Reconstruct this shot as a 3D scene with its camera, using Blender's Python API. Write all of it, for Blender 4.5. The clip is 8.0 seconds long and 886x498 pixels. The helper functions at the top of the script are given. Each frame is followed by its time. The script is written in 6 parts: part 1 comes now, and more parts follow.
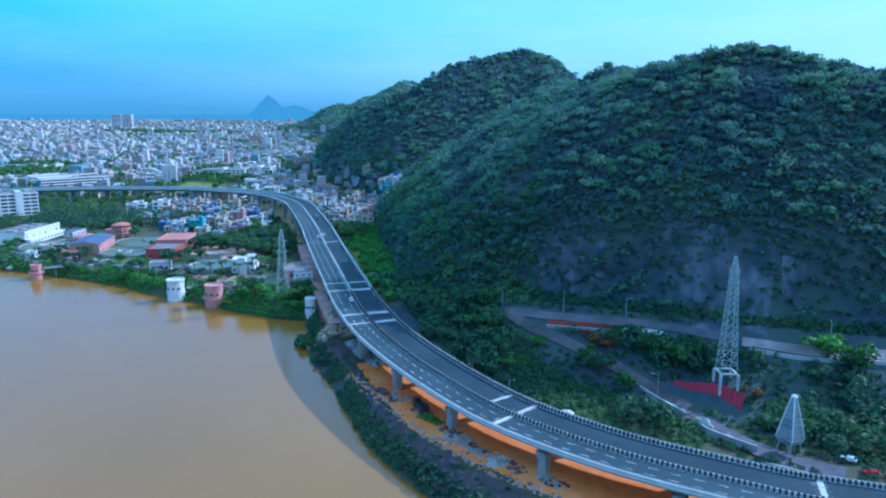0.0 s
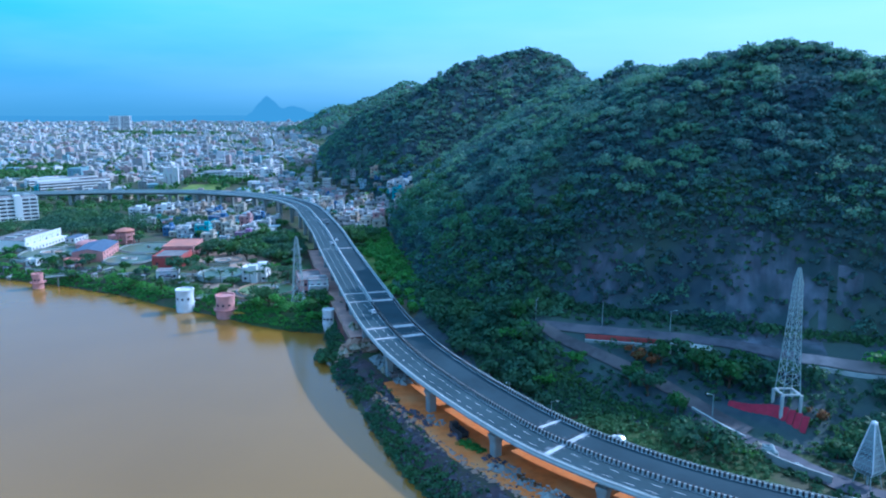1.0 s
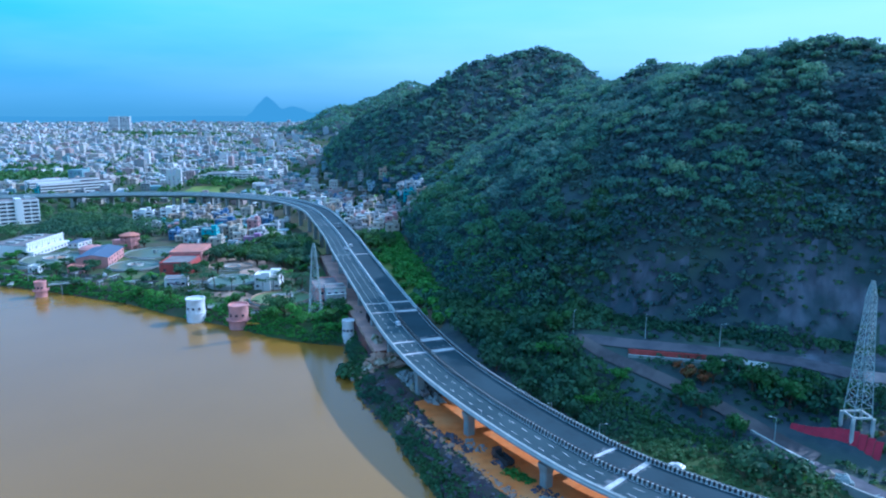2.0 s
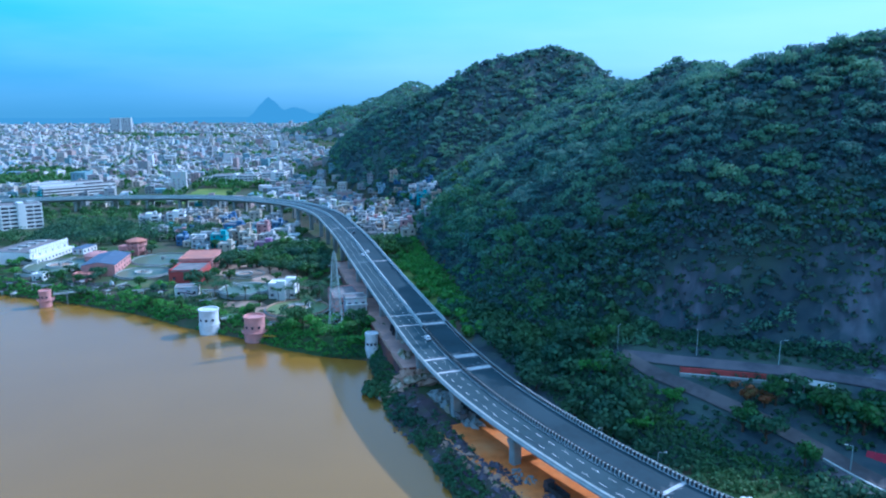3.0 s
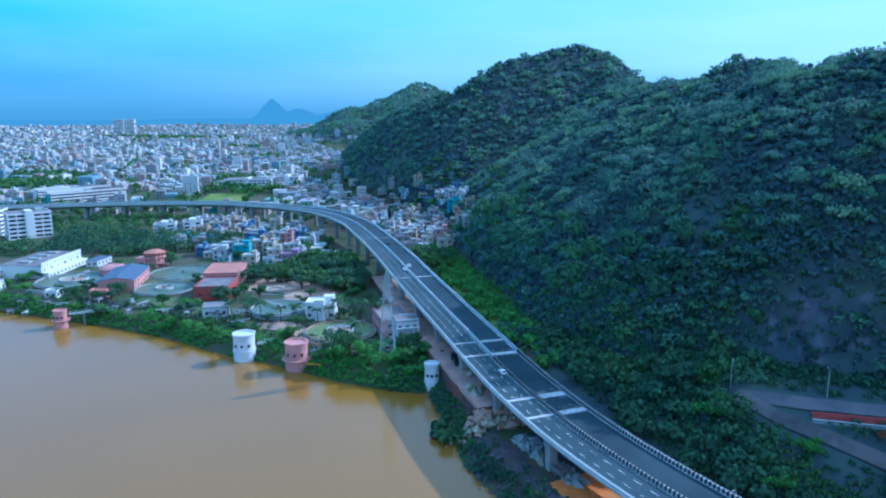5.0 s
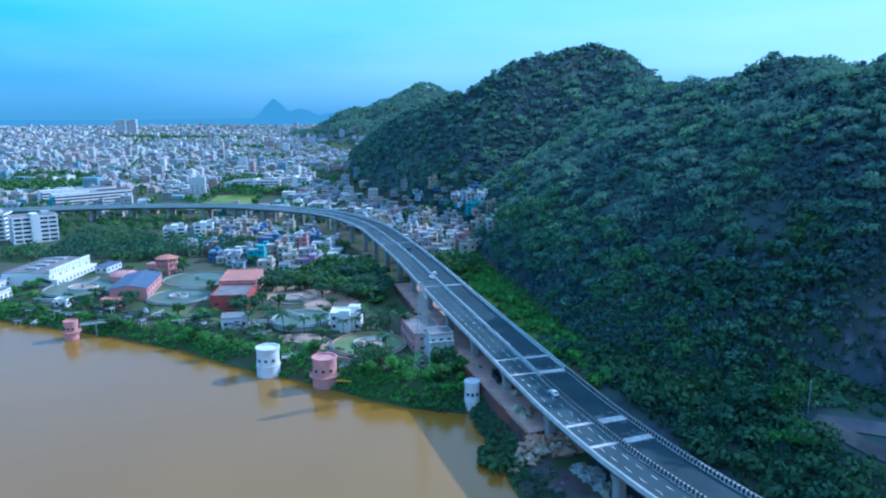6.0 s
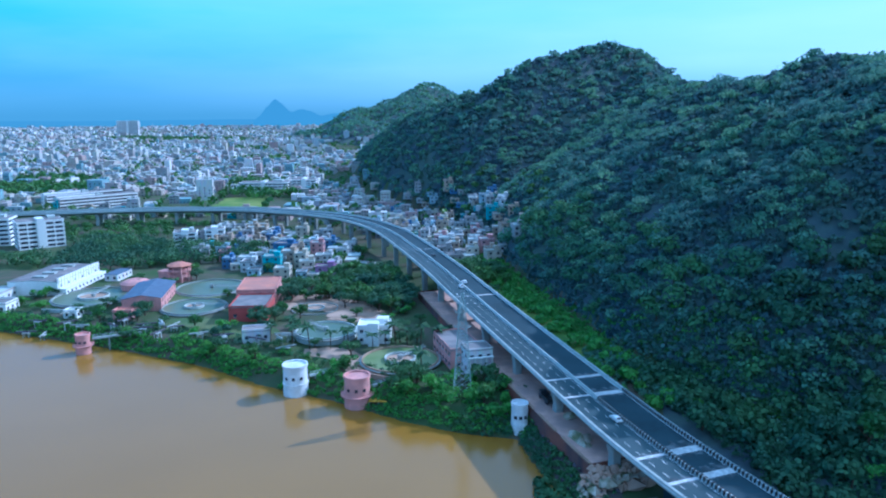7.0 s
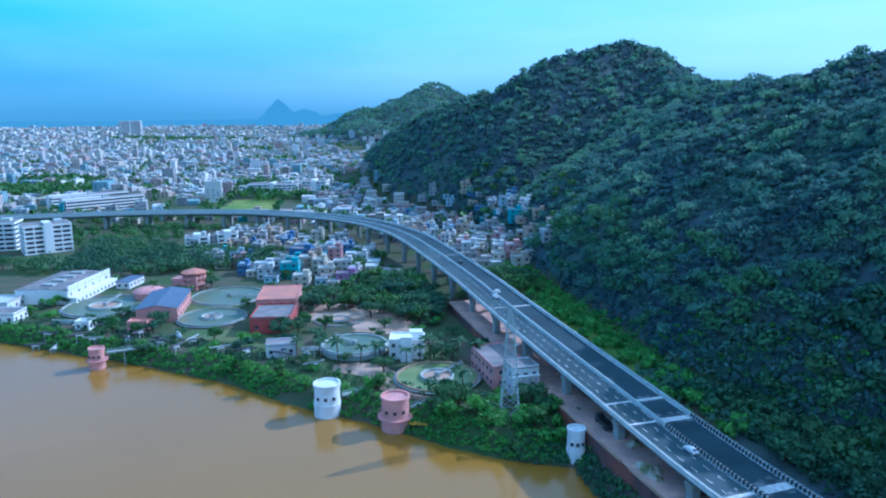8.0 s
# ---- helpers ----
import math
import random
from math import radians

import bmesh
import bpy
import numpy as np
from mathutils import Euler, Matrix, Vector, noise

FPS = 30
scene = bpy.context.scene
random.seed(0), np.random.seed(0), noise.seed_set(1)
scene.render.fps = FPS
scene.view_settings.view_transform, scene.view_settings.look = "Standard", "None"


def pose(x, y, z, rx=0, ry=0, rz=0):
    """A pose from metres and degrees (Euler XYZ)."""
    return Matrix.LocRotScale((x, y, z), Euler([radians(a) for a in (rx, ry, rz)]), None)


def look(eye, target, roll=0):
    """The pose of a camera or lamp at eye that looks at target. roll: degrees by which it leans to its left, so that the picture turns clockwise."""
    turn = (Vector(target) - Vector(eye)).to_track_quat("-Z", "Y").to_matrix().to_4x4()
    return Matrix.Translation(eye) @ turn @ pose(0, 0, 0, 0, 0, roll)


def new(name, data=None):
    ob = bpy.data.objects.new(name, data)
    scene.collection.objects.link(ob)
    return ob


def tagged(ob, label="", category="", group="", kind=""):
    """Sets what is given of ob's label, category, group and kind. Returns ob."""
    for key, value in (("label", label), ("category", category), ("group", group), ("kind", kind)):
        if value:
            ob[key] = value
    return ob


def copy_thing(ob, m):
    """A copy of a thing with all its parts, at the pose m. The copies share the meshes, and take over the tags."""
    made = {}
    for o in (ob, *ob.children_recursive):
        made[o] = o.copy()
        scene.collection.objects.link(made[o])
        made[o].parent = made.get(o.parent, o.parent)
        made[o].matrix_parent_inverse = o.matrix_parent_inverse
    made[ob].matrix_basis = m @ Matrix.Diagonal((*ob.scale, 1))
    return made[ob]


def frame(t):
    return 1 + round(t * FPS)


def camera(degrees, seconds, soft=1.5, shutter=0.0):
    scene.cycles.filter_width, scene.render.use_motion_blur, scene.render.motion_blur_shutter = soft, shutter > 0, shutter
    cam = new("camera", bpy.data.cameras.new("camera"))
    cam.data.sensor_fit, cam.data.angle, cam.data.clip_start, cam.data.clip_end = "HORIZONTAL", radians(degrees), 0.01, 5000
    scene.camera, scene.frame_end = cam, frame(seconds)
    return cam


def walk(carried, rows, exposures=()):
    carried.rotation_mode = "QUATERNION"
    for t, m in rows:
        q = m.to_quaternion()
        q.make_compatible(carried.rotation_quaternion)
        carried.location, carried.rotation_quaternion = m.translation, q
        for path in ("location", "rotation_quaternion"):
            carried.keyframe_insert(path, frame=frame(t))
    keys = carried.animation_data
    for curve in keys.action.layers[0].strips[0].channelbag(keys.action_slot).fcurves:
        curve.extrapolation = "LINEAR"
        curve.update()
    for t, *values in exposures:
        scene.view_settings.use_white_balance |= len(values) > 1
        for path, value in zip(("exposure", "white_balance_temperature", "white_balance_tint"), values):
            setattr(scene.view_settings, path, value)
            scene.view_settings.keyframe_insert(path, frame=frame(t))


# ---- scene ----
cam = camera(64.0, 8.0, soft=2.1)
PATH = [
    (0, (-3.657, 4.92, 102.932), (-4.215, 6.803, 102.55), 0.3),
    (0.5, (-12.152, 11.722, 103.068), (-12.707, 13.605, 102.686), 0.2),
    (1, (-20.934, 18.57, 103.146), (-21.486, 20.454, 102.765), 0.1),
    (1.5, (-29.31, 24.964, 103.066), (-29.859, 26.85, 102.685), 0.1),
    (3, (-54.056, 45.728, 103.08), (-54.607, 47.613, 102.701), -0.1),
    (3.5, (-62.341, 52.028, 103.361), (-62.891, 53.914, 102.983), -0.1),
    (4, (-70.827, 58.519, 103.505), (-71.378, 60.404, 103.128), -0.2),
    (4.5, (-79.302, 64.744, 103.533), (-79.854, 66.629, 103.157), -0.2),
    (6, (-107.309, 84.231, 103.794), (-107.862, 86.116, 103.418), -0.2),
    (6.5, (-116.55, 90.882, 103.707), (-117.103, 92.767, 103.333), -0.3),
    (7, (-126.598, 98.127, 103.907), (-127.152, 100.012, 103.532), -0.3),
    (7.5, (-136.678, 105.107, 103.994), (-137.233, 106.992, 103.62), -0.3),
    (8, (-146.072, 112.058, 104.12), (-146.628, 113.942, 103.745), -0.3),
]
walk(cam, [(t, look(eye, target, roll)) for t, eye, target, roll in PATH], exposures=[(0.0, 0.03, 3990.0, 18.5), (8.0, 0.03, 3990.0, 18.5)])

# ---- world, sun, exposure ----
SUN_DIR = Vector((0.602, 0.570, 0.559)).normalized()  # towards the sun
SUN_EL = math.asin(SUN_DIR.z)
SUN_AZ = math.atan2(SUN_DIR.x, SUN_DIR.y)


def make_world():
    w = bpy.data.worlds.new("sky")
    scene.world = w
    w.use_nodes = True
    nt = w.node_tree
    nt.nodes.clear()
    out = nt.nodes.new("ShaderNodeOutputWorld")
    bg = nt.nodes.new("ShaderNodeBackground")
    sky = nt.nodes.new("ShaderNodeTexSky")
    sky.sky_type = "NISHITA"
    sky.sun_disc = False
    sky.sun_elevation = SUN_EL
    sky.sun_rotation = SUN_AZ
    sky.air_density, sky.dust_density, sky.ozone_density = 1.0, 0.6, 2.0
    # hazy lower sky: a broad band of blue haze that thins upwards, and faint streaks of cloud
    tc = nt.nodes.new("ShaderNodeTexCoord")
    sep = nt.nodes.new("ShaderNodeSeparateXYZ")
    nt.links.new(tc.outputs["Generated"], sep.inputs[0])
    ramp = nt.nodes.new("ShaderNodeValToRGB")
    el = ramp.color_ramp.elements
    el[0].position, el[0].color = 0.0, (0.132, 0.318, 0.348, 1)
    el[1].position, el[1].color = 0.66, (0.36, 0.53, 0.62, 1)
    e = el.new(0.045)
    e.color = (0.150, 0.388, 0.435, 1)
    e = el.new(0.13)
    e.color = (0.160, 0.580, 0.68, 1)
    e = el.new(0.26)
    e.color = (0.15, 0.46, 0.68, 1)
    nt.links.new(sep.outputs["Z"], ramp.inputs[0])
    side = nt.nodes.new("ShaderNodeMapRange")
    side.inputs["From Min"].default_value, side.inputs["From Max"].default_value = -0.75, 0.35
    side.inputs["To Min"].default_value, side.inputs["To Max"].default_value = 0.0, 1.0
    nt.links.new(sep.outputs["X"], side.inputs["Value"])
    mapn = nt.nodes.new("ShaderNodeMapping")
    mapn.inputs["Scale"].default_value = (1.2, 1.2, 7.0)
    nt.links.new(tc.outputs["Generated"], mapn.inputs[0])
    nz = nt.nodes.new("ShaderNodeTexNoise")
    nz.inputs["Scale"].default_value, nz.inputs["Detail"].default_value = 2.2, 5.0
    nt.links.new(mapn.outputs[0], nz.inputs["Vector"])
    add = nt.nodes.new("ShaderNodeMath")
    add.operation = "MULTIPLY_ADD"
    add.inputs[1].default_value, add.inputs[2].default_value = 0.5, -0.17
    nt.links.new(nz.outputs["Fac"], add.inputs[0])
    cl = nt.nodes.new("ShaderNodeMath")
    cl.operation = "MULTIPLY_ADD"
    cl.use_clamp = True
    cl.inputs[1].default_value = 0.72
    nt.links.new(side.outputs[0], cl.inputs[0])
    nt.links.new(add.outputs[0], cl.inputs[2])
    white = nt.nodes.new("ShaderNodeMix")
    white.data_type = "RGBA"
    # the pale cloud thins out into the haze over the horizon
    low = nt.nodes.new("ShaderNodeMapRange")
    low.inputs["From Min"].default_value, low.inputs["From Max"].default_value = 0.0, 0.06
    low.inputs["To Min"].default_value, low.inputs["To Max"].default_value = 0.12, 1.0
    nt.links.new(sep.outputs["Z"], low.inputs["Value"])
    veil = nt.nodes.new("ShaderNodeMath")
    veil.operation = "MULTIPLY"
    nt.links.new(cl.outputs[0], veil.inputs[0])
    nt.links.new(low.outputs[0], veil.inputs[1])
    nt.links.new(veil.outputs[0], white.inputs["Factor"])
    nt.links.new(ramp.outputs[0], white.inputs["A"])
    white.inputs["B"].default_value = (0.76, 0.92, 0.80, 1)
    skys = nt.nodes.new("ShaderNodeMix")
    skys.data_type = "RGBA"
    skys.blend_type = "MIX"
    skys.inputs["Factor"].default_value = SKY_HAZE
    sc = nt.nodes.new("ShaderNodeVectorMath")
    sc.operation = "SCALE"
    sc.inputs["Scale"].default_value = 0.10
    nt.links.new(sky.outputs[0], sc.inputs[0])
    nt.links.new(sc.outputs[0], skys.inputs["A"])
    nt.links.new(white.outputs["Result"], skys.inputs["B"])
    nt.links.new(skys.outputs["Result"], bg.inputs[0])
    bg.inputs[1].default_value = SKY_STRENGTH
    nt.links.new(bg.outputs[0], out.inputs[0])


SKY_HAZE, SKY_STRENGTH, SUN_STRENGTH = 0.92, 1.12, 4.5
make_world()
sun_data = bpy.data.lights.new("sun", "SUN")
sun_data.energy, sun_data.angle, sun_data.color = SUN_STRENGTH, radians(0.53), (1.0, 0.87, 0.66)
sun = new("sun", sun_data)
sun.matrix_world = look(SUN_DIR * 900, (0, 0, 0))


# ---- materials ----
def material(name, color, rough=0.8, color2=None, scale=1.0, detail=4.0, bump=0.0, metal=0.0, spec=0.3,
             spread=0.0, color3=None, scale3=0.05, translucent=0.0, streak=(1, 1, 1)):
    """A two-scale noise material; spread varies the brightness from piece to piece."""
    m = bpy.data.materials.new(name)
    m.use_nodes = True
    nt = m.node_tree
    p = nt.nodes["Principled BSDF"]
    p.inputs["Roughness"].default_value = rough
    p.inputs["Metallic"].default_value = metal
    p.inputs["Specular IOR Level"].default_value = spec
    geo = nt.nodes.new("ShaderNodeNewGeometry")
    mp = nt.nodes.new("ShaderNodeMapping")
    mp.inputs["Scale"].default_value = streak
    nt.links.new(geo.outputs["Position"], mp.inputs[0])
    n1 = nt.nodes.new("ShaderNodeTexNoise")
    n1.inputs["Scale"].default_value, n1.inputs["Detail"].default_value = scale, detail
    nt.links.new(mp.outputs[0], n1.inputs["Vector"])
    r1 = nt.nodes.new("ShaderNodeMapRange")
    r1.inputs["From Min"].default_value, r1.inputs["From Max"].default_value = 0.35, 0.65
    nt.links.new(n1.outputs["Fac"], r1.inputs["Value"])
    mix = nt.nodes.new("ShaderNodeMix")
    mix.data_type = "RGBA"
    c2 = color2 or tuple(v * 0.75 for v in color)
    mix.inputs["A"].default_value, mix.inputs["B"].default_value = (*color, 1), (*c2, 1)
    nt.links.new(r1.outputs[0], mix.inputs["Factor"])
    last = mix.outputs["Result"]
    if color3:
        n3 = nt.nodes.new("ShaderNodeTexNoise")
        n3.inputs["Scale"].default_value, n3.inputs["Detail"].default_value = scale3, 3.0
        nt.links.new(geo.outputs["Position"], n3.inputs["Vector"])
        r3 = nt.nodes.new("ShaderNodeMapRange")
        r3.inputs["From Min"].default_value, r3.inputs["From Max"].default_value = 0.42, 0.62
        nt.links.new(n3.outputs["Fac"], r3.inputs["Value"])
        m3 = nt.nodes.new("ShaderNodeMix")
        m3.data_type = "RGBA"
        m3.inputs["B"].default_value = (*color3, 1)
        nt.links.new(r3.outputs[0], m3.inputs["Factor"])
        nt.links.new(last, m3.inputs["A"])
        last = m3.outputs["Result"]
    if spread:
        hsv = nt.nodes.new("ShaderNodeHueSaturation")
        rr = nt.nodes.new("ShaderNodeMapRange")
        rr.inputs["To Min"].default_value, rr.inputs["To Max"].default_value = 1 - spread, 1 + spread
        nt.links.new(geo.outputs["Random Per Island"], rr.inputs["Value"])
        nt.links.new(rr.outputs[0], hsv.inputs["Value"])
        nt.links.new(last, hsv.inputs["Color"])
        last = hsv.outputs[0]
    nt.links.new(last, p.inputs["Base Color"])
    if bump:
        b = nt.nodes.new("ShaderNodeBump")
        b.inputs["Strength"].default_value, b.inputs["Distance"].default_value = bump, 0.3 / max(scale, 0.05)
        nt.links.new(n1.outputs["Fac"], b.inputs["Height"])
        nt.links.new(b.outputs[0], p.inputs["Normal"])
    if translucent:
        tr = nt.nodes.new("ShaderNodeBsdfTranslucent")
        nt.links.new(last, tr.inputs[0])
        ms = nt.nodes.new("ShaderNodeMixShader")
        ms.inputs[0].default_value = translucent
        nt.links.new(p.outputs[0], ms.inputs[1])
        nt.links.new(tr.outputs[0], ms.inputs[2])
        nt.links.new(ms.outputs[0], nt.nodes["Material Output"].inputs[0])
    return m


def city_paint(name, stops, dirt=0.25):
    """Wall paint that differs from house to house: one of a few colours, with streaks of dirt."""
    m = material(name, (0.7, 0.7, 0.7), 0.85, spec=0.2)
    nt = m.node_tree
    p = nt.nodes["Principled BSDF"]
    geo = nt.nodes.new("ShaderNodeNewGeometry")
    ramp = nt.nodes.new("ShaderNodeValToRGB")
    ramp.color_ramp.interpolation = "CONSTANT"
    el = ramp.color_ramp.elements
    while len(el) < len(stops):
        el.new(0.5)
    for k, c in enumerate(stops):
        el[k].position, el[k].color = k / len(stops), (*c, 1)
    nt.links.new(geo.outputs["Random Per Island"], ramp.inputs[0])
    n = nt.nodes.new("ShaderNodeTexNoise")
    n.inputs["Scale"].default_value, n.inputs["Detail"].default_value = 0.5, 4
    mp = nt.nodes.new("ShaderNodeMapping")
    mp.inputs["Scale"].default_value = (1, 1, 0.3)
    nt.links.new(geo.outputs["Position"], mp.inputs[0])
    nt.links.new(mp.outputs[0], n.inputs["Vector"])
    mix = nt.nodes.new("ShaderNodeMix")
    mix.data_type, mix.blend_type = "RGBA", "MULTIPLY"
    mix.inputs["Factor"].default_value = dirt
    nt.links.new(ramp.outputs[0], mix.inputs["A"])
    nt.links.new(n.outputs["Color"], mix.inputs["B"])
    nt.links.new(mix.outputs["Result"], p.inputs["Base Color"])
    return m


def water_material():
    m = material("muddy_water", (0.247, 0.128, 0.014), 0.17, (0.273, 0.142, 0.017), 0.012, 3, spec=0.66)
    nt = m.node_tree
    p = nt.nodes["Principled BSDF"]
    n = nt.nodes.new("ShaderNodeTexNoise")
    n.inputs["Scale"].default_value, n.inputs["Detail"].default_value = 0.5, 3
    geo = nt.nodes.new("ShaderNodeNewGeometry")
    nt.links.new(geo.outputs["Position"], n.inputs["Vector"])
    b = nt.nodes.new("ShaderNodeBump")
    b.inputs["Strength"].default_value, b.inputs["Distance"].default_value = 0.06, 0.3
    nt.links.new(n.outputs["Fac"], b.inputs["Height"])
    nt.links.new(b.outputs[0], p.inputs["Normal"])
    return m


# base colour raised in place of sun that the deck's shadow takes
M_TERRACE = material("pink_terrace", (0.64, 0.43, 0.34), 0.95, (0.50, 0.33, 0.26), 0.3, 6, color3=(0.40, 0.29, 0.25), scale3=0.1)
M_WATER = water_material()
M_GROUND = material("town_ground", (0.105, 0.085, 0.06), 0.95, (0.06, 0.08, 0.04), 0.12, 6, color3=(0.05, 0.085, 0.025), scale3=0.03)
# soil lightened and blued in its base colour in place of haze
M_HILL = material("hazed_hill_soil", (0.065, 0.086, 0.098), 0.95, (0.042, 0.062, 0.08), 0.3, 7, bump=0.5, color3=(0.07, 0.10, 0.08), scale3=0.035)
M_ROCK = material("hill_rock", (0.17, 0.185, 0.225), 0.9, (0.06, 0.068, 0.085), 0.16, 9, bump=0.8, color3=(0.05, 0.075, 0.08), scale3=0.085, streak=(1, 1, 0.45))
M_EARTH = material("orange_earth", (0.74, 0.25, 0.045), 0.95, (0.60, 0.20, 0.04), 0.35, 6, bump=0.3, color3=(0.66, 0.31, 0.10), scale3=0.08)
# hill and scrub leaves: blue in the base colour stands in for haze
M_LEAF = material("hazed_hill_leaves", (0.175, 0.295, 0.225), 0.7, (0.105, 0.185, 0.17), 0.10, 3, spec=0.12, spread=0.14, color3=(0.18, 0.31, 0.18), scale3=0.022, translucent=0.42)
M_LEAF_SCRUB = material("hazed_scrub_leaves", (0.12, 0.19, 0.188), 0.75, (0.082, 0.127, 0.15), 0.08, 3, spec=0.1, spread=0.15, color3=(0.135, 0.21, 0.165), scale3=0.03, translucent=0.38)
M_LEAF_TOWN = material("town_leaves", (0.085, 0.19, 0.045), 0.5, (0.05, 0.115, 0.035), 0.12, 4, spread=0.4, color3=(0.11, 0.21, 0.05), scale3=0.03, translucent=0.35)
M_LEAF_DARK = material("dark_leaves", (0.085, 0.165, 0.085), 0.65, (0.05, 0.105, 0.07), 0.16, 3, spec=0.2, spread=0.25, color3=(0.10, 0.185, 0.07), scale3=0.03, translucent=0.35)
# base green raised to stand in for sunlight on bank and verge
M_LEAF_BRIGHT = material("bright_leaves", (0.17, 0.37, 0.06), 0.55, (0.11, 0.26, 0.05), 0.15, 4, spread=0.35, translucent=0.45)
M_LEAF_FOOT = material("slope_leaves", (0.115, 0.225, 0.12), 0.65, (0.07, 0.145, 0.09), 0.12, 3, spec=0.15, spread=0.2, color3=(0.13, 0.25, 0.10), scale3=0.03, translucent=0.4)
M_LEAF_RUST = material("rust_leaves", (0.24, 0.09, 0.035), 0.7, (0.12, 0.10, 0.03), 0.3, 4, spread=0.4, translucent=0.25)
M_PALM = material("palm_leaves", (0.045, 0.10, 0.035), 0.6, (0.03, 0.07, 0.02), 0.5, 3, spread=0.3, translucent=0.2)
M_BARK = material("bark", (0.11, 0.08, 0.055), 0.95, (0.06, 0.045, 0.03), 2.0, 5, bump=0.4)
M_GRASS = material("grass", (0.13, 0.22, 0.03), 0.95, (0.08, 0.15, 0.03), 0.2, 6, color3=(0.20, 0.24, 0.05), scale3=0.06)
M_LAWN = material("lawn", (0.085, 0.135, 0.045), 0.95, (0.06, 0.10, 0.04), 0.2, 6, color3=(0.13, 0.15, 0.06), scale3=0.06)
M_ASPHALT = material("new_asphalt", (0.043, 0.070, 0.080), 0.85, (0.034, 0.056, 0.066), 0.6, 6, color3=(0.053, 0.081, 0.092), scale3=0.05, spec=0.25)
M_ASPHALT_FRESH = material("fresh_asphalt", (0.031, 0.052, 0.064), 0.88, (0.025, 0.043, 0.053), 0.6, 6, color3=(0.039, 0.063, 0.076), scale3=0.05, spec=0.22)
M_ASPHALT_OLD = material("old_asphalt", (0.10, 0.095, 0.10), 0.9, (0.07, 0.067, 0.07), 0.4, 6, color3=(0.16, 0.145, 0.14), scale3=0.06)
M_ROAD_PALE = material("worn_pale_road", (0.115, 0.115, 0.135), 0.9, (0.075, 0.078, 0.092), 0.3, 6, color3=(0.15, 0.14, 0.15), scale3=0.08)
# paler copy of the hillside road, with sunlight put into the base colour
M_ROAD_SUNLIT = material("sunlit_tone_road", (0.40, 0.34, 0.325), 0.9, (0.26, 0.225, 0.22), 0.3, 6, color3=(0.20, 0.18, 0.18), scale3=0.06)
M_CONCRETE = material("concrete", (0.375, 0.405, 0.385), 0.85, (0.30, 0.325, 0.31), 0.5, 6, bump=0.1, color3=(0.265, 0.285, 0.275), scale3=0.1)
M_CONC_LIGHT = material("pale_concrete", (0.485, 0.525, 0.505), 0.85, (0.39, 0.425, 0.415), 0.4, 5)
M_WHITE = material("white_paint", (0.80, 0.80, 0.78), 0.7, (0.70, 0.70, 0.68), 1.2, 5)
M_BLACK = material("black_paint", (0.03, 0.03, 0.032), 0.7, (0.05, 0.05, 0.05), 1.5, 4)
M_DUST = material("pale_cement", (0.62, 0.62, 0.61), 0.9, (0.38, 0.39, 0.39), 0.9, 8)
M_SMEAR = material("dusty_asphalt", (0.05, 0.065, 0.075), 0.9, (0.17, 0.19, 0.20), 0.55, 6, color3=(0.04, 0.052, 0.06), scale3=0.3, streak=(1, 1, 1))
M_PINK = material("pink_paint", (0.66, 0.32, 0.28), 0.85, (0.56, 0.27, 0.24), 0.5, 6, color3=(0.47, 0.25, 0.23), scale3=0.25, streak=(1, 1, 0.25))
M_TOWER_WHITE = material("tower_white", (0.78, 0.79, 0.80), 0.85, (0.66, 0.68, 0.70), 0.5, 6, color3=(0.60, 0.61, 0.62), scale3=0.3, streak=(1, 1, 0.2))
M_STEEL = material("galvanised_steel", (0.40, 0.48, 0.47), 0.6, (0.30, 0.37, 0.37), 2.0, 4, metal=0.1)
M_BRICKRED = material("red_wall", (0.42, 0.085, 0.075), 0.85, (0.33, 0.07, 0.06), 0.5, 5)
M_SALMON = material("salmon_roof", (0.56, 0.235, 0.155), 0.85, (0.46, 0.19, 0.13), 0.25, 6, color3=(0.42, 0.20, 0.15), scale3=0.12)
M_DARKROOF = material("grey_roof", (0.20, 0.19, 0.19), 0.9, (0.13, 0.13, 0.13), 0.3, 6, color3=(0.25, 0.22, 0.21), scale3=0.1)
M_BLUEROOF = material("blue_sheet", (0.13, 0.16, 0.22), 0.55, (0.10, 0.125, 0.18), 0.4, 4, metal=0.1)
M_POOLWATER = material("green_water", (0.105, 0.145, 0.095), 0.35, (0.125, 0.165, 0.105), 0.15, 4, spec=0.22, color3=(0.14, 0.165, 0.10), scale3=0.08)
M_ALGAE = material("algae_water", (0.17, 0.22, 0.07), 0.45, (0.13, 0.19, 0.06), 0.15, 4, color3=(0.20, 0.24, 0.10), scale3=0.08)
M_BROWN = material("dry_mud", (0.36, 0.25, 0.18), 0.95, (0.28, 0.20, 0.14), 0.25, 6, color3=(0.42, 0.30, 0.22), scale3=0.1)
M_GLASS = material("dark_glass", (0.035, 0.045, 0.06), 0.15, (0.05, 0.06, 0.08), 0.5, 2, spec=0.5)
M_YELLOW = material("yellow_paint", (0.70, 0.42, 0.03), 0.6, (0.55, 0.32, 0.03), 1.0, 3)
M_STONE = material("rubble_stone", (0.135, 0.12, 0.145), 0.95, (0.07, 0.064, 0.08), 0.6, 6, spread=0.35)
M_BANK = material("bank_soil", (0.10, 0.075, 0.085), 0.95, (0.06, 0.05, 0.06), 0.3, 7, bump=0.6, color3=(0.07, 0.075, 0.05), scale3=0.12)
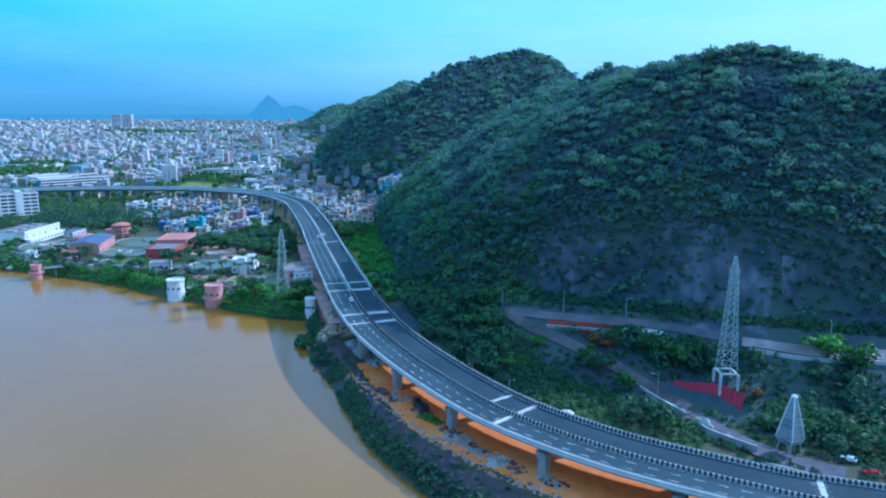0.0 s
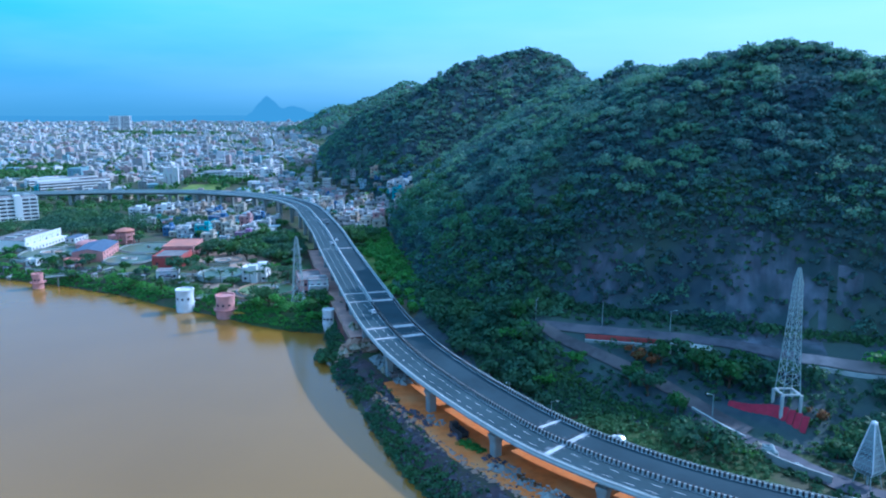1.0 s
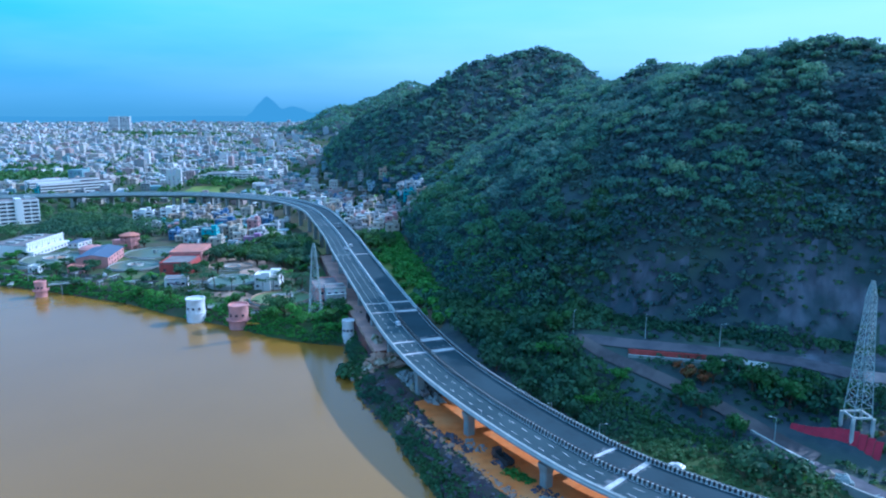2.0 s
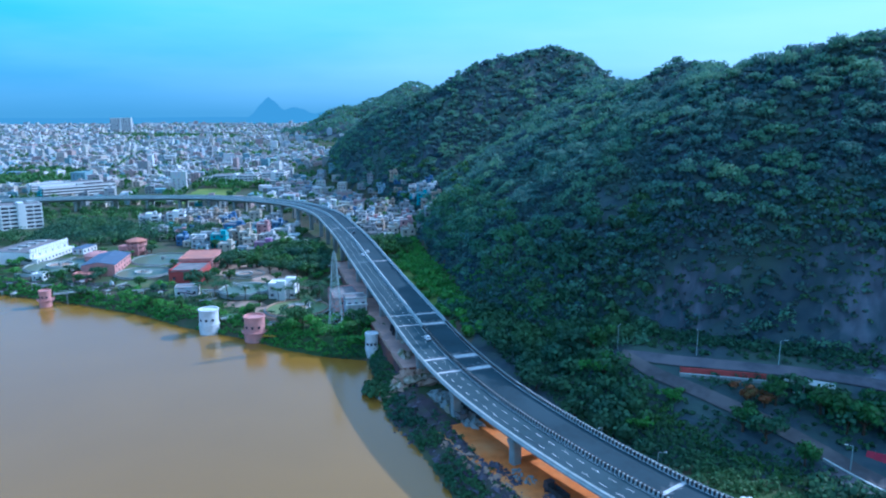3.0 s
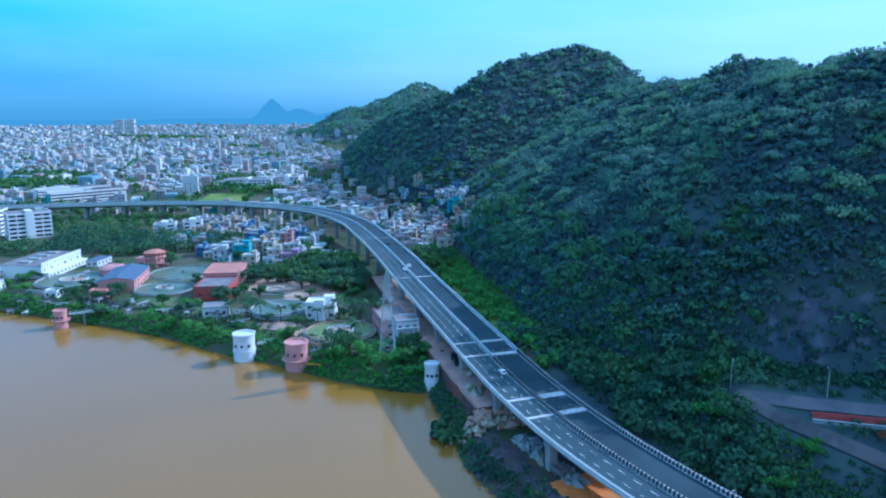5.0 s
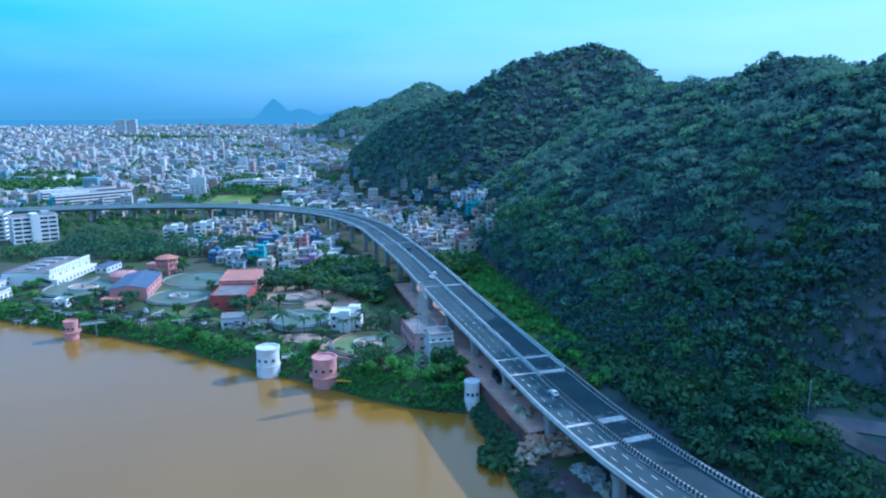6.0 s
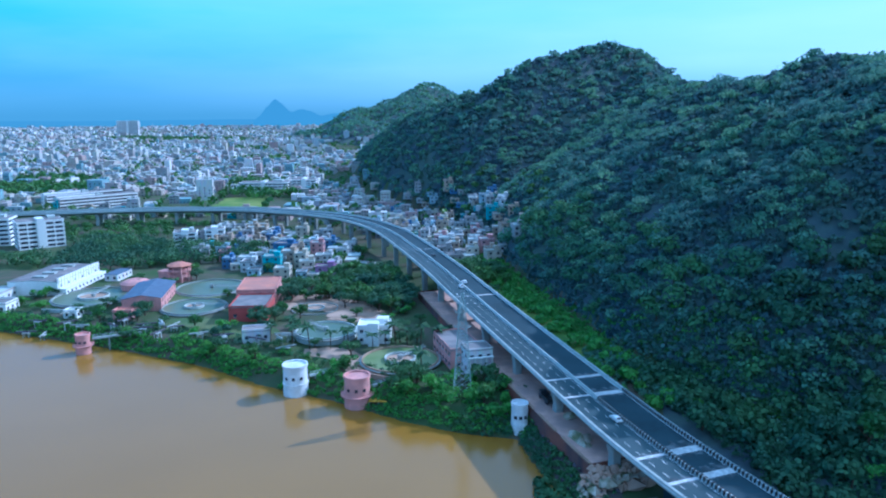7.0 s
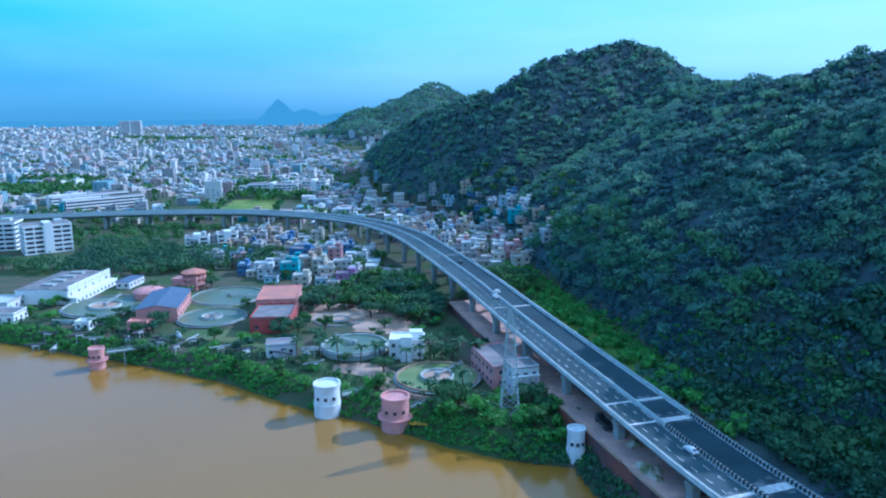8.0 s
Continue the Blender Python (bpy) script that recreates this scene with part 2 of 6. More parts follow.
M_BOULDER = material("pale_boulder", (0.50, 0.45, 0.36), 0.95, (0.32, 0.29, 0.23), 0.5, 7, bump=0.5, color3=(0.16, 0.17, 0.08), scale3=0.3)
M_CITY = city_paint("town_paint", [(0.74, 0.73, 0.72), (0.52, 0.52, 0.51), (0.54, 0.49, 0.43), (0.44, 0.50, 0.54), (0.50, 0.38, 0.36), (0.80, 0.80, 0.80), (0.36, 0.37, 0.37), (0.62, 0.60, 0.54), (0.28, 0.42, 0.46), (0.46, 0.42, 0.40)], 0.45)


# ---- mesh helpers ----
class Shape:
    """Collects faces, then becomes one mesh."""

    def __init__(self):
        self.v, self.f = [], []

    def add(self, verts, faces):
        n = len(self.v)
        self.v.extend(verts)
        self.f.extend([tuple(i + n for i in f) for f in faces])
        return self

    def box(self, x0, y0, z0, x1, y1, z1, m=None):
        p = [(x0, y0, z0), (x1, y0, z0), (x1, y1, z0), (x0, y1, z0), (x0, y0, z1), (x1, y0, z1), (x1, y1, z1), (x0, y1, z1)]
        if m is not None:
            p = [tuple(m @ Vector(q)) for q in p]
        return self.add(p, [(3, 2, 1, 0), (4, 5, 6, 7), (0, 1, 5, 4), (1, 2, 6, 5), (2, 3, 7, 6), (3, 0, 4, 7)])

    def lathe(self, profile, n=24, cx=0.0, cy=0.0, squash=1.0):
        """Turns (radius, z) pairs about a vertical axis."""
        verts, faces = [], []
        for r, z in profile:
            for k in range(n):
                a = 2 * math.pi * k / n
                verts.append((cx + r * math.cos(a), cy + squash * r * math.sin(a), z))
        for j in range(len(profile) - 1):
            for k in range(n):
                a, b = j * n + k, j * n + (k + 1) % n
                faces.append((a, b, b + n, a + n))
        return self.add(verts, faces)

    def bar(self, a, b, w):
        """A square bar from a to b."""
        a, b = Vector(a), Vector(b)
        d = b - a
        q = d.to_track_quat("Z", "Y").to_matrix().to_4x4()
        return self.box(-w / 2, -w / 2, 0, w / 2, w / 2, d.length, Matrix.Translation(a) @ q)

    def rod(self, a, b, r0, r1, n=7):
        a, b = Vector(a), Vector(b)
        q = (b - a).to_track_quat("Z", "Y").to_matrix()
        ring = [Vector((math.cos(2 * math.pi * k / n), math.sin(2 * math.pi * k / n), 0)) for k in range(n)]
        verts = [tuple(a + q @ (c * r0)) for c in ring] + [tuple(b + q @ (c * r1)) for c in ring]
        return self.add(verts, [(k, (k + 1) % n, n + (k + 1) % n, n + k) for k in range(n)] + [tuple(range(n, 2 * n))])

    def mesh(self, name, mat):
        me = bpy.data.meshes.new(name)
        me.from_pydata(self.v, [], self.f)
        me.materials.append(mat)
        me.update()
        return me


def part(name, shape, mat, parent, label=""):
    ob = new(name, shape.mesh(name, mat) if isinstance(shape, Shape) else shape)
    ob.parent = parent
    return tagged(ob, label) if label else ob


def thing(name, label, category, m=None, group="", kind=""):
    ob = new(name)
    ob.empty_display_size = 0.5
    if m is not None:
        ob.matrix_world = m
    return tagged(ob, label, category, group, kind)


def quads_mesh(name, verts, mat, smooth=False):
    """A mesh of loose four-sided faces from an array (n, 4, 3)."""
    n = len(verts)
    me = bpy.data.meshes.new(name)
    me.vertices.add(4 * n)
    me.loops.add(4 * n)
    me.polygons.add(n)
    me.vertices.foreach_set("co", np.ascontiguousarray(verts, dtype=np.float32).ravel())
    me.loops.foreach_set("vertex_index", np.arange(4 * n, dtype=np.int32))
    me.polygons.foreach_set("loop_start", np.arange(0, 4 * n, 4, dtype=np.int32))
    me.materials.append(mat)
    me.polygons.foreach_set("use_smooth", np.zeros(n, dtype=bool))
    me.update(calc_edges=True)
    return me


def poly_distance(x, y, line):
    """Distance from points to an open line, and the side: positive to the line's right."""
    best = np.full(x.shape, 1e9)
    side = np.zeros(x.shape)
    for (ax, ay), (bx, by) in zip(line[:-1], line[1:]):
        dx, dy = bx - ax, by - ay
        t = np.clip(((x - ax) * dx + (y - ay) * dy) / (dx * dx + dy * dy), 0, 1)
        d = np.hypot(x - ax - t * dx, y - ay - t * dy)
        s = (x - ax) * dy - (y - ay) * dx
        near = d < best - 1e-6
        best = np.where(near, d, best)
        side = np.where(near, np.sign(s), side)
    return best, side


def smooth(a, b, x):
    t = np.clip((x - a) / (b - a), 0, 1)
    return t * t * (3 - 2 * t)


def spline(nodes, step):
    """Points every so many metres along a smooth line through the nodes, with unit tangents."""
    p = np.array(nodes, dtype=float)
    p = np.vstack([2 * p[0] - p[1], p, 2 * p[-1] - p[-2]])
    fine = []
    for k in range(1, len(p) - 2):
        for t in np.linspace(0, 1, 24, endpoint=False):
            a, b, c, d = p[k - 1], p[k], p[k + 1], p[k + 2]
            fine.append(0.5 * (2 * b + (c - a) * t + (2 * a - 5 * b + 4 * c - d) * t * t + (3 * b - a - 3 * c + d) * t ** 3))
    fine = np.array(fine + [p[-2]])
    s = np.concatenate([[0], np.cumsum(np.linalg.norm(np.diff(fine, axis=0), axis=1))])
    at = np.arange(0, s[-1], step)
    pts = np.stack([np.interp(at, s, fine[:, k]) for k in range(3)], axis=1)
    for _ in range(6):
        pts[1:-1] = 0.25 * pts[:-2] + 0.5 * pts[1:-1] + 0.25 * pts[2:]
    tan = np.gradient(pts, axis=0)
    return pts, tan / np.linalg.norm(tan, axis=1)[:, None]


# ---- the lie of the land ----
SHORE = [(-2600, 700), (-1200, 450), (-600, 378), (-431, 356), (-350, 348), (-303, 340), (-269, 328), (-234, 321), (-202, 311), (-181, 308),
         (-165, 309), (-159, 297), (-149, 281), (-139, 260), (-120, 239), (-102, 215), (-86, 195), (-69, 179), (-46, 163), (0, 146),
         (60, 132), (150, 122), (400, 110), (1500, 60), (4800, 0)]
FOOT = [(700, 190), (300, 262), (120, 296), (75, 292), (40, 291), (-5, 299), (-45, 305), (-75, 309), (-100, 322), (-135, 362), (-170, 430), (-212, 515),
        (-232, 590), (-290, 690), (-345, 765), (-425, 850), (-560, 1100), (-640, 1280), (-560, 1400), (-380, 1500), (-200, 1800), (300, 2400)]
SPINE = [(420, 330, 150), (160, 368, 140), (90, 374, 127), (33, 402, 136), (4, 419, 128), (-26, 480, 120), (-35, 554, 133), (-60, 610, 122), (-87, 683, 122), (-99, 780, 124),
         (-125, 880, 136), (-149, 945, 157), (-177, 992, 182), (-170, 1150, 130), (-150, 1400, 90)]
SPUR = [(-177, 992, 182), (-215, 960, 175), (-254, 930, 161), (-320, 915, 127), (-430, 1030, 110), (-540, 1230, 84), (-600, 1290, 60)]
RIDGE_FALL = 0.57
FOOT_RISE = (14.0, 14.0, 1.12, 25.0)  # at the foot, over the first metres, per metre, extra at the cliff


def ridge(x, y, line, slope):
    best = np.full(x.shape, -1e9)
    for (ax, ay, az), (bx, by, bz) in zip(line[:-1], line[1:]):
        dx, dy = bx - ax, by - ay
        t = np.clip(((x - ax) * dx + (y - ay) * dy) / (dx * dx + dy * dy), 0, 1)
        d = np.hypot(x - ax - t * dx, y - ay - t * dy)
        best = np.maximum(best, az + (bz - az) * t - slope * (np.sqrt(d * d + 100) - 10))
    return best


def wobble(x, y, size, seed):
    """Smooth pseudo-random relief, about -1 to 1."""
    rng = np.random.RandomState(seed)
    out = np.zeros(x.shape)
    for k in range(7):
        a, f = rng.uniform(0, 2 * math.pi), rng.uniform(0.6, 1.9) / size * 2 * math.pi
        out += np.sin((x * math.cos(a) + y * math.sin(a)) * f + rng.uniform(0, 6.28))
    return out / 3.2


def land(x, y):
    """Height of the ground."""
    x, y = np.asarray(x, dtype=float), np.asarray(y, dtype=float)
    d, s = poly_distance(x, y, SHORE)
    inland = -d * s
    z = np.where(inland > 0, -0.5 + 6.3 * smooth(0, 11, inland), -0.5 - 3 * smooth(0, 12, -inland))
    z = z + 25 * smooth(2200, 4800, np.hypot(x, y)) * (inland > 0)
    fd, fs = poly_distance(x, y, FOOT)
    up = fd * fs
    # ground climbs towards the foot of the hill
    z = z + ((9 + 9 * smooth(-95, -58, x)) * smooth(-60, -4, up) * smooth(8, 30, inland)) * smooth(-330, -250, x + 0 * y)
    # a bare cliff stands at the foot in the middle, rounded slopes climb beside and above it
    z = z + 4.5 * np.exp(-((x - 23.5) ** 2 + (y - 250) ** 2) / 60.0)  # knoll under the pylon
    cliff = smooth(-62, -44, x) * (1 - smooth(62, 110, x)) * smooth(420, 330, y)
    top = np.maximum(ridge(x, y, SPINE, RIDGE_FALL), ridge(x, y, SPUR, 0.6))
    top = np.maximum(top, 20)
    rel = np.clip(up / 60, 0, 1)
    top = top + rel * 2.0 * wobble(x, y, 60, 4)
    gully = rel * (4.5 * wobble(x, y, 72, 15) + 2.4 * wobble(x, y, 30, 16))
    rise = FOOT_RISE[0] + FOOT_RISE[1] * smooth(0, 12, up) + FOOT_RISE[2] * np.clip(up, 0, None) + FOOT_RISE[3] * cliff * smooth(0, 10, up) + gully * 1.3
    rise = rise + cliff * np.clip(up / 6, 0, 1) * (1.6 * wobble(x, y, 17, 31) + 1.0 * wobble(x, y, 8, 32))
    k = 12.0
    hill = -k * np.log(np.exp(-np.clip(rise, -50, 400) / k) + np.exp(-np.clip(top, -50, 400) / k))
    hill = hill + gully * np.clip((top - hill) / 25, 0, 1) * 0.8
    z = np.where(up > 0, np.maximum(z, hill), z)
    # a second hill farther along the ridge
    far = np.maximum(0, 190 - 0.42 * np.hypot((x + 890) * 1.15, (y - 2500) * 0.6) + 14 * wobble(x, y, 260, 41) + 6 * wobble(x, y, 110, 42))
    return z + np.where(inland > 0, far, 0)


def land1(x, y):
    return float(land(np.array([x]), np.array([y]))[0])


def graded(lo, hi, a, b, fine, grow):
    """Grid lines: fine between a and b, ever wider outside."""
    g = list(np.arange(a, b + 1e-6, fine))
    s = fine
    while g[-1] < hi:
        s = min(s * grow, 160)
        g.append(min(g[-1] + s, hi))
    s = fine
    while g[0] > lo:
        s = min(s * grow, 160)
        g.insert(0, max(g[0] - s, lo))
    return np.array(g)


def build_land():
    gx, gy = graded(-4800, 4800, -450, 130, 2.8, 1.08), graded(-900, 4800, 130, 640, 2.8, 1.07)
    X, Y = np.meshgrid(gx, gy)
    Z = land(X, Y)
    nx, ny = len(gx), len(gy)
    me = bpy.data.meshes.new("ground")
    idx = np.arange(nx * ny).reshape(ny, nx)
    faces = np.stack([idx[:-1, :-1], idx[:-1, 1:], idx[1:, 1:], idx[1:, :-1]], axis=-1).reshape(-1, 4)
    me.from_pydata(np.stack([X, Y, Z], axis=-1).reshape(-1, 3).tolist(), [], faces.tolist())
    for m in (M_GROUND, M_HILL, M_ROCK, M_GRASS):
        me.materials.append(m)
    c = np.stack([X, Y, Z], axis=-1)
    cen = 0.25 * (c[:-1, :-1] + c[:-1, 1:] + c[1:, 1:] + c[1:, :-1]).reshape(-1, 3)
    fd, fs = poly_distance(cen[:, 0], cen[:, 1], FOOT)
    sel = np.where((fd * fs > 3) | ((fd * fs > -62) & (cen[:, 0] > -120)), 1, 0)
    sel = np.where((cen[:, 2] > 25) & (sel == 0), 1, sel)
    sel = np.where(rock_face(cen[:, 0], cen[:, 1], cen[:, 2]), 2, sel)
    me.polygons.foreach_set("material_index", sel.astype(np.int32))
    me.polygons.foreach_set("use_smooth", np.ones(len(sel), dtype=bool))
    me.update()
    tagged(new("ground", me), "river bank, town plain and steep wooded hill", "ground", kind="structure")


def rock_face(x, y, z, reach=1.0):
    """Where bare rock shows through the wood."""
    w = 0.8 * wobble(x, y, 26, 11) + 0.7 * wobble(x + 0.5 * z, y, 9, 12)
    a = ((x - 26) / 25) ** 2 + ((z - 41) / 22) ** 2 + 0.42 * w < reach
    b = ((x + 36) / 13) ** 2 + ((z - 41) / 13) ** 2 + 0.42 * w < reach
    return (a | b) & (y > 270) & (y < 360) & (z > 17)


build_land()
w = Shape()
w.add([(-4800, -4800, 0), (4800, -4800, 0), (4800, 1500, 0), (-4800, 1500, 0)], [(0, 1, 2, 3)])
tagged(new("water", w.mesh("water", M_WATER)), "broad silt-brown river, calm surface", "river", kind="structure")

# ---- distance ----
# black surface that emits one colour, to carry painted haze
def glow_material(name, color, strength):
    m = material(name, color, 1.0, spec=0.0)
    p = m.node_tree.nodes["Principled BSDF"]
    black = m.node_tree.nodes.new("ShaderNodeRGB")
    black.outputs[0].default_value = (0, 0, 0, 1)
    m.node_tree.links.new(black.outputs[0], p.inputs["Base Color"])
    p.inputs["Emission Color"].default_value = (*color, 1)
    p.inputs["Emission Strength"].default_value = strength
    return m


M_PLAIN = glow_material("haze_glow_plain", (0.1, 0.28, 0.32), 1.0)
M_PEAK = glow_material("haze_glow_peak", (0.142, 0.325, 0.368), 1.0)


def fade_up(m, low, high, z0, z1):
    """Haze painted as glow on the backdrop, paling with height into the sky's colour."""
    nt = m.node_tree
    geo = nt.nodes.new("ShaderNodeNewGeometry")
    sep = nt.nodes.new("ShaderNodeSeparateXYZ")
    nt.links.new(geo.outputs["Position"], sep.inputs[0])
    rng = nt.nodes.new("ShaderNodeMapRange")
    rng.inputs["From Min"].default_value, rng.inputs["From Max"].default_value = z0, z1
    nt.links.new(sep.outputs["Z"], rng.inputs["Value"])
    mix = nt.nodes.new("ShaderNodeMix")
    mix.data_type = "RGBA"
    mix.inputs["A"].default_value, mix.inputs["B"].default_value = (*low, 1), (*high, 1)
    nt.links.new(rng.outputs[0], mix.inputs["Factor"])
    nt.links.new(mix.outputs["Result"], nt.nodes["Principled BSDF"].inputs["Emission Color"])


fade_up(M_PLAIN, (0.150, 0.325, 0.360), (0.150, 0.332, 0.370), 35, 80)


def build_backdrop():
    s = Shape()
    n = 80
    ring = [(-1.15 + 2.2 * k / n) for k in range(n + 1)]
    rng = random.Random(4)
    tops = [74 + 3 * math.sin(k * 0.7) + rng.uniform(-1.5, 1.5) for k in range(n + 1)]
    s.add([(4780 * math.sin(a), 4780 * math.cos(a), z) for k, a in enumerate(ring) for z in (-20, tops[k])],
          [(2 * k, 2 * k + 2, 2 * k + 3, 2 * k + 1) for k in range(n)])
    tagged(new("backdrop", s.mesh("backdrop", M_PLAIN)), "plain reaching the horizon, its blue haze painted as glow", "backdrop", kind="structure")

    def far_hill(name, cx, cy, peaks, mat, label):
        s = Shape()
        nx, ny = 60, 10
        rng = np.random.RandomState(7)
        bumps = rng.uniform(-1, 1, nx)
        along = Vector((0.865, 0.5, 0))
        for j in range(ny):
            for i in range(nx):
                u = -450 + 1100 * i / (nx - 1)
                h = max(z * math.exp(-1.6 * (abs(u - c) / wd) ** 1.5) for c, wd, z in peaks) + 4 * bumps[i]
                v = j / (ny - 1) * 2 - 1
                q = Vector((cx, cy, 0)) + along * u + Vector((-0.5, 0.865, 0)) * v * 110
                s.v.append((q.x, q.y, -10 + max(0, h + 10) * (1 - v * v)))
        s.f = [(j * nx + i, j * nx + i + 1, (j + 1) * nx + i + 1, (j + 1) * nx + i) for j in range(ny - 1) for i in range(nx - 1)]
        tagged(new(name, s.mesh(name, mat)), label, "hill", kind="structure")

    # far hills emit a painted haze colour instead of taking light
    far_hill("backdrop_hill", -2310, 3985, [(0, 175, 196), (150, 310, 138), (360, 460, 112)], M_PEAK, "pointed far hill, its blue haze painted as glow")
    far_hill("backdrop_hill", -1330, 4520, [(100, 500, 205), (420, 300, 170)], M_PLAIN, "faint far ridge behind the hills, its blue haze painted as glow")


build_backdrop()


# ---- the flyover ----
CENTRE = [(330, 235, 13), (190, 196, 13.5), (110, 177.5, 14), (44.4, 174.9, 14.2), (19.3, 178.2, 14.3), (-9, 185, 14.6), (-36, 196.9, 15), (-54.8, 209.9, 15.4),
          (-79.4, 231.7, 16), (-101.8, 255.3, 16.6), (-121, 280.3, 17.2), (-135, 301.3, 17.7), (-154, 331.4, 18.5), (-180.5, 373.7, 19.5), (-208, 418, 20.6), (-234, 461, 21.3),
          (-267, 512, 22), (-306, 569, 22), (-350, 614, 21.5), (-388, 637, 21), (-430, 653, 20), (-480, 664, 19), (-530, 660, 18), (-580, 643, 18), (-640, 610, 18), (-760, 535, 18)]
STEP = 1.4
LINE, TAN = spline(CENTRE, STEP)
SIDE = np.stack([TAN[:, 1], -TAN[:, 0], 0 * TAN[:, 0]], axis=1)  # to the hill side
SIDE /= np.linalg.norm(SIDE, axis=1)[:, None]
HALF = 10.9


def on_deck(i, off, dz=0.0):
    """A point beside the centre line at the line's sample i (may be a fraction)."""
    i = min(max(i, 0), len(LINE) - 1.001)
    k, t = int(i), i - int(i)
    p = LINE[k] * (1 - t) + LINE[k + 1] * t
    s = SIDE[k] * (1 - t) + SIDE[k + 1] * t
    return (p[0] + s[0] * off, p[1] + s[1] * off, p[2] + dz)


def deck_index(x, y):
    return int(np.argmin(np.hypot(LINE[:, 0] - x, LINE[:, 1] - y)))


def sweep(profile, i0, i1, step=1, closed=True):
    """Draws a cross-section (offset, height) along the deck."""
    s = Shape()
    stations = list(range(i0, i1, step)) + [i1]
    n = len(profile)
    for i in stations:
        for off, dz in profile:
            s.v.append(on_deck(i, off, dz))
    for a in range(len(stations) - 1):
        for k in range(n if closed else n - 1):
            b = (k + 1) % n
            s.f.append((a * n + k, a * n + b, (a + 1) * n + b, (a + 1) * n + k))
    if closed:
        s.f.append(tuple(range(n - 1, -1, -1)))
        s.f.append(tuple((len(stations) - 1) * n + k for k in range(n)))
    return s


def strip(i0, i1, o0, o1, dz):
    """A thin raised slab on the deck between two stations and two offsets."""
    a, b, c, d = on_deck(i0, o0, dz), on_deck(i0, o1, dz), on_deck(i1, o1, dz), on_deck(i1, o0, dz)
    return [a, b, c, d]


